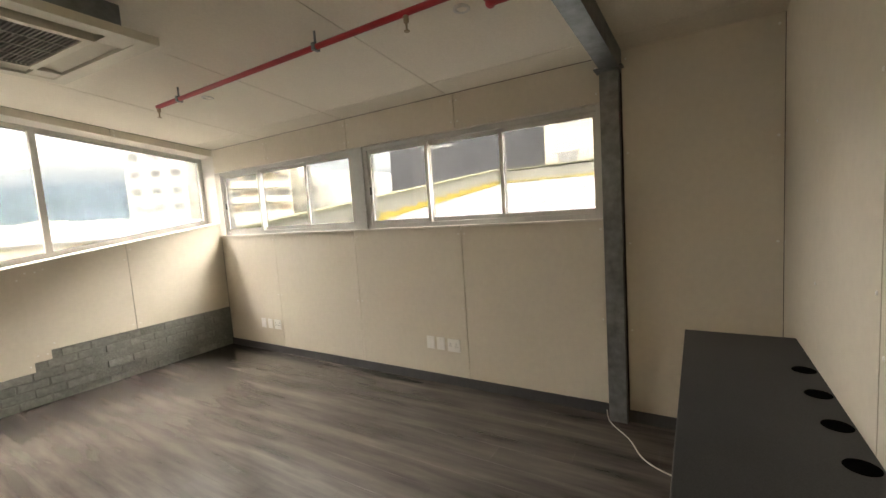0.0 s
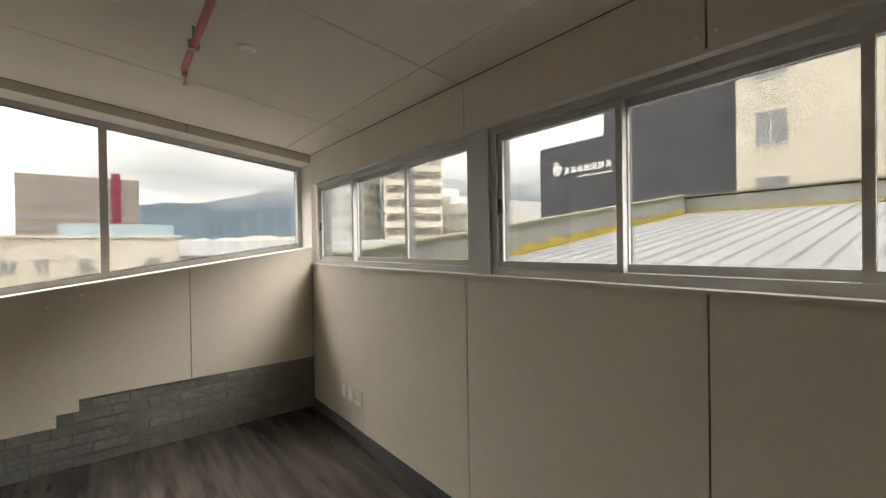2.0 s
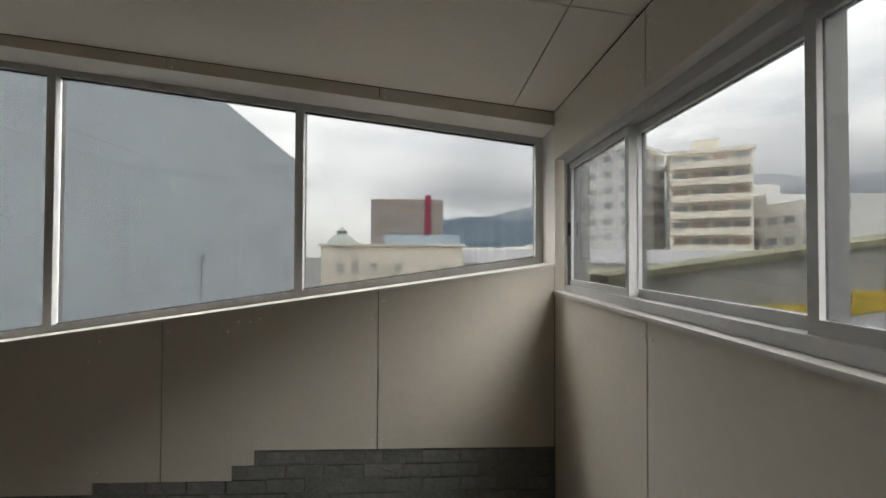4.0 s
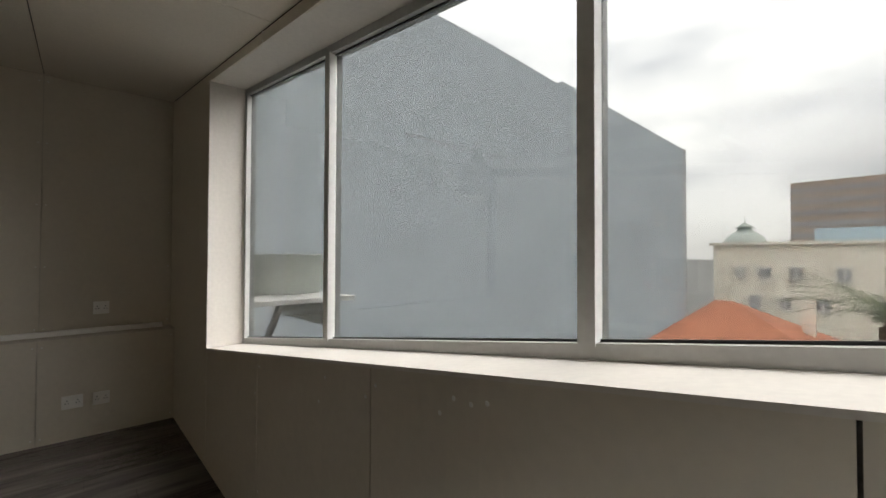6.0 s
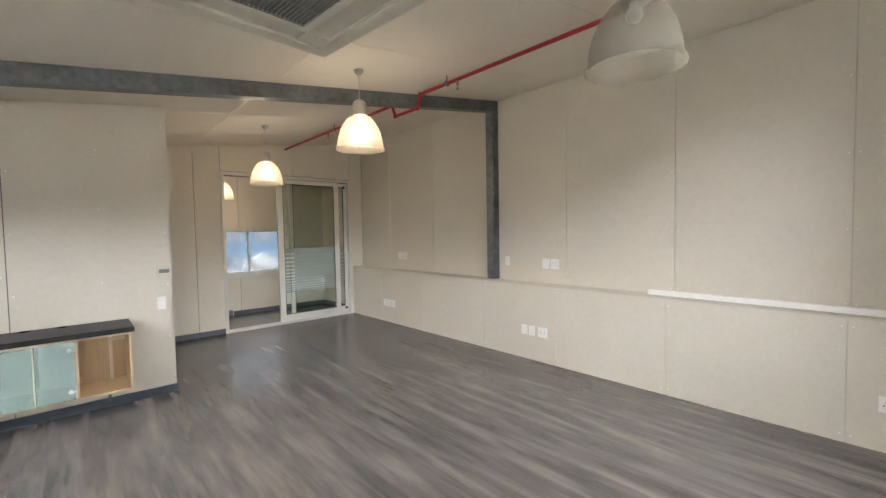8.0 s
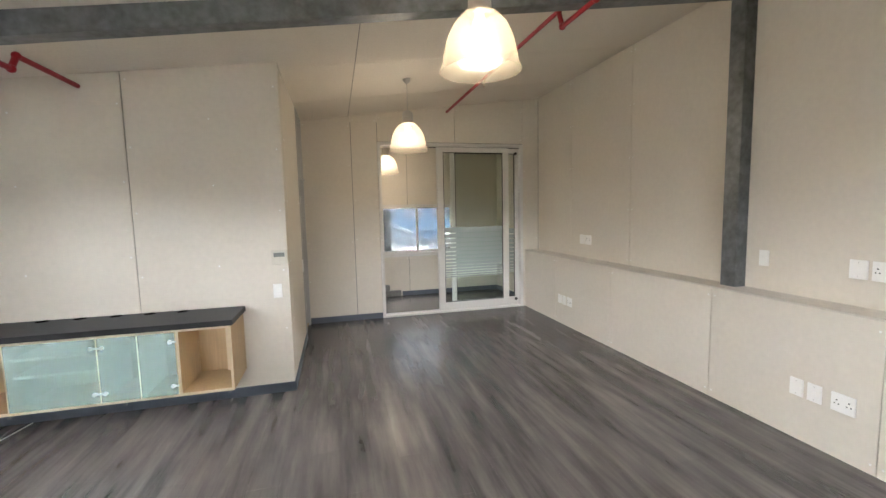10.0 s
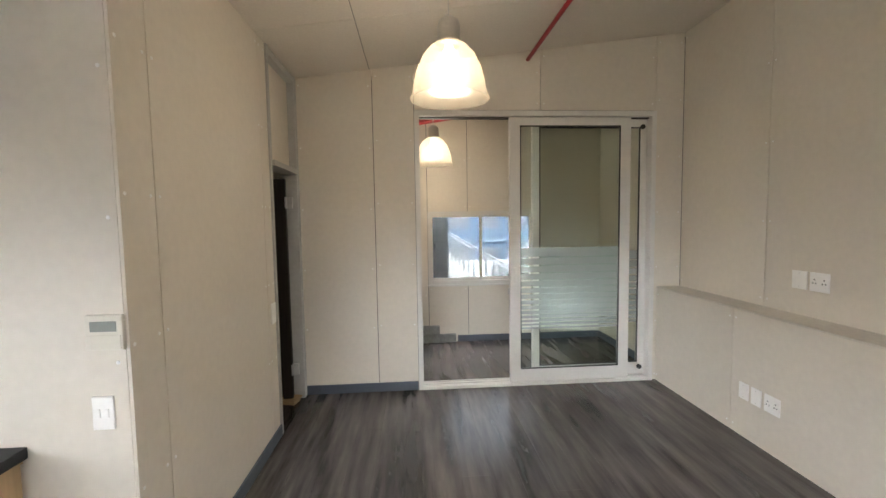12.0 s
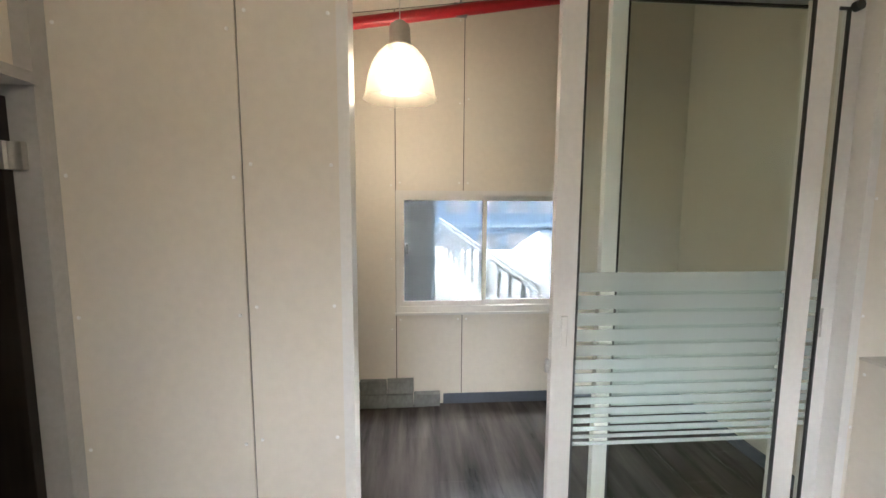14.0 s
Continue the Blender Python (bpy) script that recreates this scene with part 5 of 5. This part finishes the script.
tagged(part("backdrop_mountain", bm, HILL, smooth=True), "mountain behind the town with blue haze painted into its colour", "mountain", kind="structure")

# low cloud hanging on the mountain
bm = bmesh.new()
cols = []
for i in range(81):
    az = radians(-76 - 124 * i / 80)
    cols.append([bm.verts.new((860 * math.cos(az), 860 * math.sin(az), z)) for z in (20, 70, 120, 180, 260)])
for c0, c1 in zip(cols, cols[1:]):
    for j in range(4):
        bm.faces.new((c0[j], c1[j], c1[j + 1], c0[j + 1]))
tagged(part("backdrop_cloud", bm, CLOUD, smooth=True), "low grey cloud hiding the mountain's crest", "cloud", kind="structure")

# ---- north: what the small window looks out on
blue = house("blue_apartment_building", -8, 48, 40, 62, 14, BLUEWALL, "slate blue apartment building with window bands")
facade(blue, "y", 48.0, -1, [(x, z) for x in (5.5, 8.6, 11.7, 14.8, 17.9) for z in (-9, -5.5, -2.0, 1.5, 5.0)], 2.2, 1.3, framed=WHITEWALL)
for z in (-7.4, -3.9, -0.4, 3.1, 6.6):
    part("band", boxes((-24, -7.25, z + 12 - 0.25, 24, -7.0, z + 12 + 0.1)), PALEBLUE, blue)
wing = house("white_wing", 2.6, 10.6, 4.28, 13.4, 3.6, WHITEWALL, "white rendered wall beside the walkway")
part("downpipe", boxes((0.845, -1.0, 12.2, 0.9, -0.94, 15.0)), PALEBLUE, wing, "pale downpipe")
deck = thing("walkway", (4.7, 12.2, -12), "pale concrete walkway outside the small window", "walkway")
part("deck", prism([(-0.4, -2.0, 12.2), (0.75, -2.0, 12.2), (0.05, 3.0, 12.75), (-0.4, 3.0, 12.75)], (0, 0, -0.3)), PALECONC, deck)
part("support", boxes((-0.35, -1.9, 0, 0.0, 2.9, 11.8)), WHITEWALL, deck)
rail = thing("railing", (4.7, 12.2, -12), "white painted steel railing along the walkway", "railing")
pa, pb = Vector((0.62, -1.9, 12.22)), Vector((-0.05, 2.6, 12.72))
for hh in (0.55, 0.62):
    part("rail_bar", cyl(pa + Vector((0, 0, hh)), pb + Vector((0, 0, hh)), 0.02, seg=10), RAILING, rail)
for k in range(13):
    q = pa.lerp(pb, k / 12)
    part("baluster", boxes((q.x - 0.022, q.y - 0.022, q.z - 0.05, q.x + 0.022, q.y + 0.022, q.z + 0.54)), RAILING, rail)
gab = house("white_gable_house", 6.0, 18, 9.5, 24, -0.3, WHITEWALL, "white house with a curved gable")
part("gable", prism([(-1.75, -3.0, 11.7), (1.75, -3.0, 11.7), (1.3, -3.0, 12.1), (0.9, -3.0, 12.15), (0.5, -3.0, 12.55), (0.0, -3.0, 12.85), (-0.5, -3.0, 12.55), (-0.9, -3.0, 12.15), (-1.3, -3.0, 12.1)], (0, 0.3, 0)), WHITEWALL, gab)

# ================================================================ pieces: bricks, screws, planks
rnd = random.Random(3)
brick_meshes = []
for k in range(5):
    bm = boxes((0, 0, 0, 0.222, 0.030 + 0.004 * k, 0.074))
    bmesh.ops.bevel(bm, geom=bm.edges[:], offset=0.0035, segments=1, affect="EDGES")
    for v in bm.verts:
        v.co += Vector((rnd.uniform(-1, 1) * 0.004, rnd.uniform(-1, 1) * 0.003, rnd.uniform(-1, 1) * 0.003))
    brick_meshes.append(mesh_of("brick", bm, BRICK))
for r in range(6):
    z = 0.002 + r * 0.085
    x = 0.004 - (0.115 if r % 2 else 0.0)
    while x < 3.6:
        if x + 0.18 < 3.6 and brick_top(x + 0.2) >= z + 0.07 and x > -0.01:
            share("brick", brick_meshes[rnd.randrange(5)], south, (x, -0.043 + rnd.uniform(-0.006, 0.004), z + rnd.uniform(-0.003, 0.003)), rnd.uniform(-1.5, 1.5))
        elif -0.2 < x <= -0.01:
            b = share("brick", brick_meshes[rnd.randrange(5)], south, (0.003, -0.044, z))
            b.scale = (0.47, 1, 1)
        x += 0.233
# broken brick stubs at the foot of the far wall
stub = thing("brick_plinth", (3.98, YN - 0.05, 0.0), "rough grey brick stub remaining at the wall's foot", "brick stub")
for i in range(2):
    for j in range(3 if i == 0 else 2):
        b = share("brick", brick_meshes[(i + j) % 5], stub, (-0.31 + j * 0.215, -0.02, 0.004 + i * 0.115))
        b.scale = (0.95, 1.8, 1.45)

for owner, spots in SCREWS.items():
    bm = bmesh.new()
    for p, nrm in spots:
        add_cyl(bm, p, p + nrm * 0.0025, 0.008, 0.006, seg=8)
    part("screw_heads", bm, ZINC, owner, "small steel screw heads", kind="stuff")

PW, PL, cache = 0.184, 1.22, {}


def plank(x0, x1, y0, y1):
    key = (round(x1 - x0, 3), round(y1 - y0, 3))
    if key not in cache:
        w, l = key
        e, h = 0.0012, 0.004
        bm = bmesh.new()
        lo = [bm.verts.new(c) for c in ((0.0003, 0.0003, -h), (w - 0.0003, 0.0003, -h), (w - 0.0003, l - 0.0003, -h), (0.0003, l - 0.0003, -h))]
        mi = [bm.verts.new((v.co.x, v.co.y, -0.0008)) for v in lo]
        hi = [bm.verts.new(c) for c in ((e, e, 0), (w - e, e, 0), (w - e, l - e, 0), (e, l - e, 0))]
        bm.faces.new(hi)
        for a, b in ((lo, mi), (mi, hi)):
            for i in range(4):
                bm.faces.new((a[i], a[(i + 1) % 4], b[(i + 1) % 4], b[i]))
        bmesh.ops.recalc_face_normals(bm, faces=bm.faces[:])
        cache[key] = mesh_of("plank", bm, VINYL)
    share("plank", cache[key], floor, (x0, y0, 0.0))


col, x = 0, 0.0
while x < 6.30:
    xe = min(x + PW, 6.30)
    y = -((col * 0.47) % PL)
    while y < YN:
        a, b = max(y, -0.03), min(y + PL, YN)
        if b - a > 0.03:
            plank(x, xe, a, b)
        y += PL
    x += PW
    col += 1
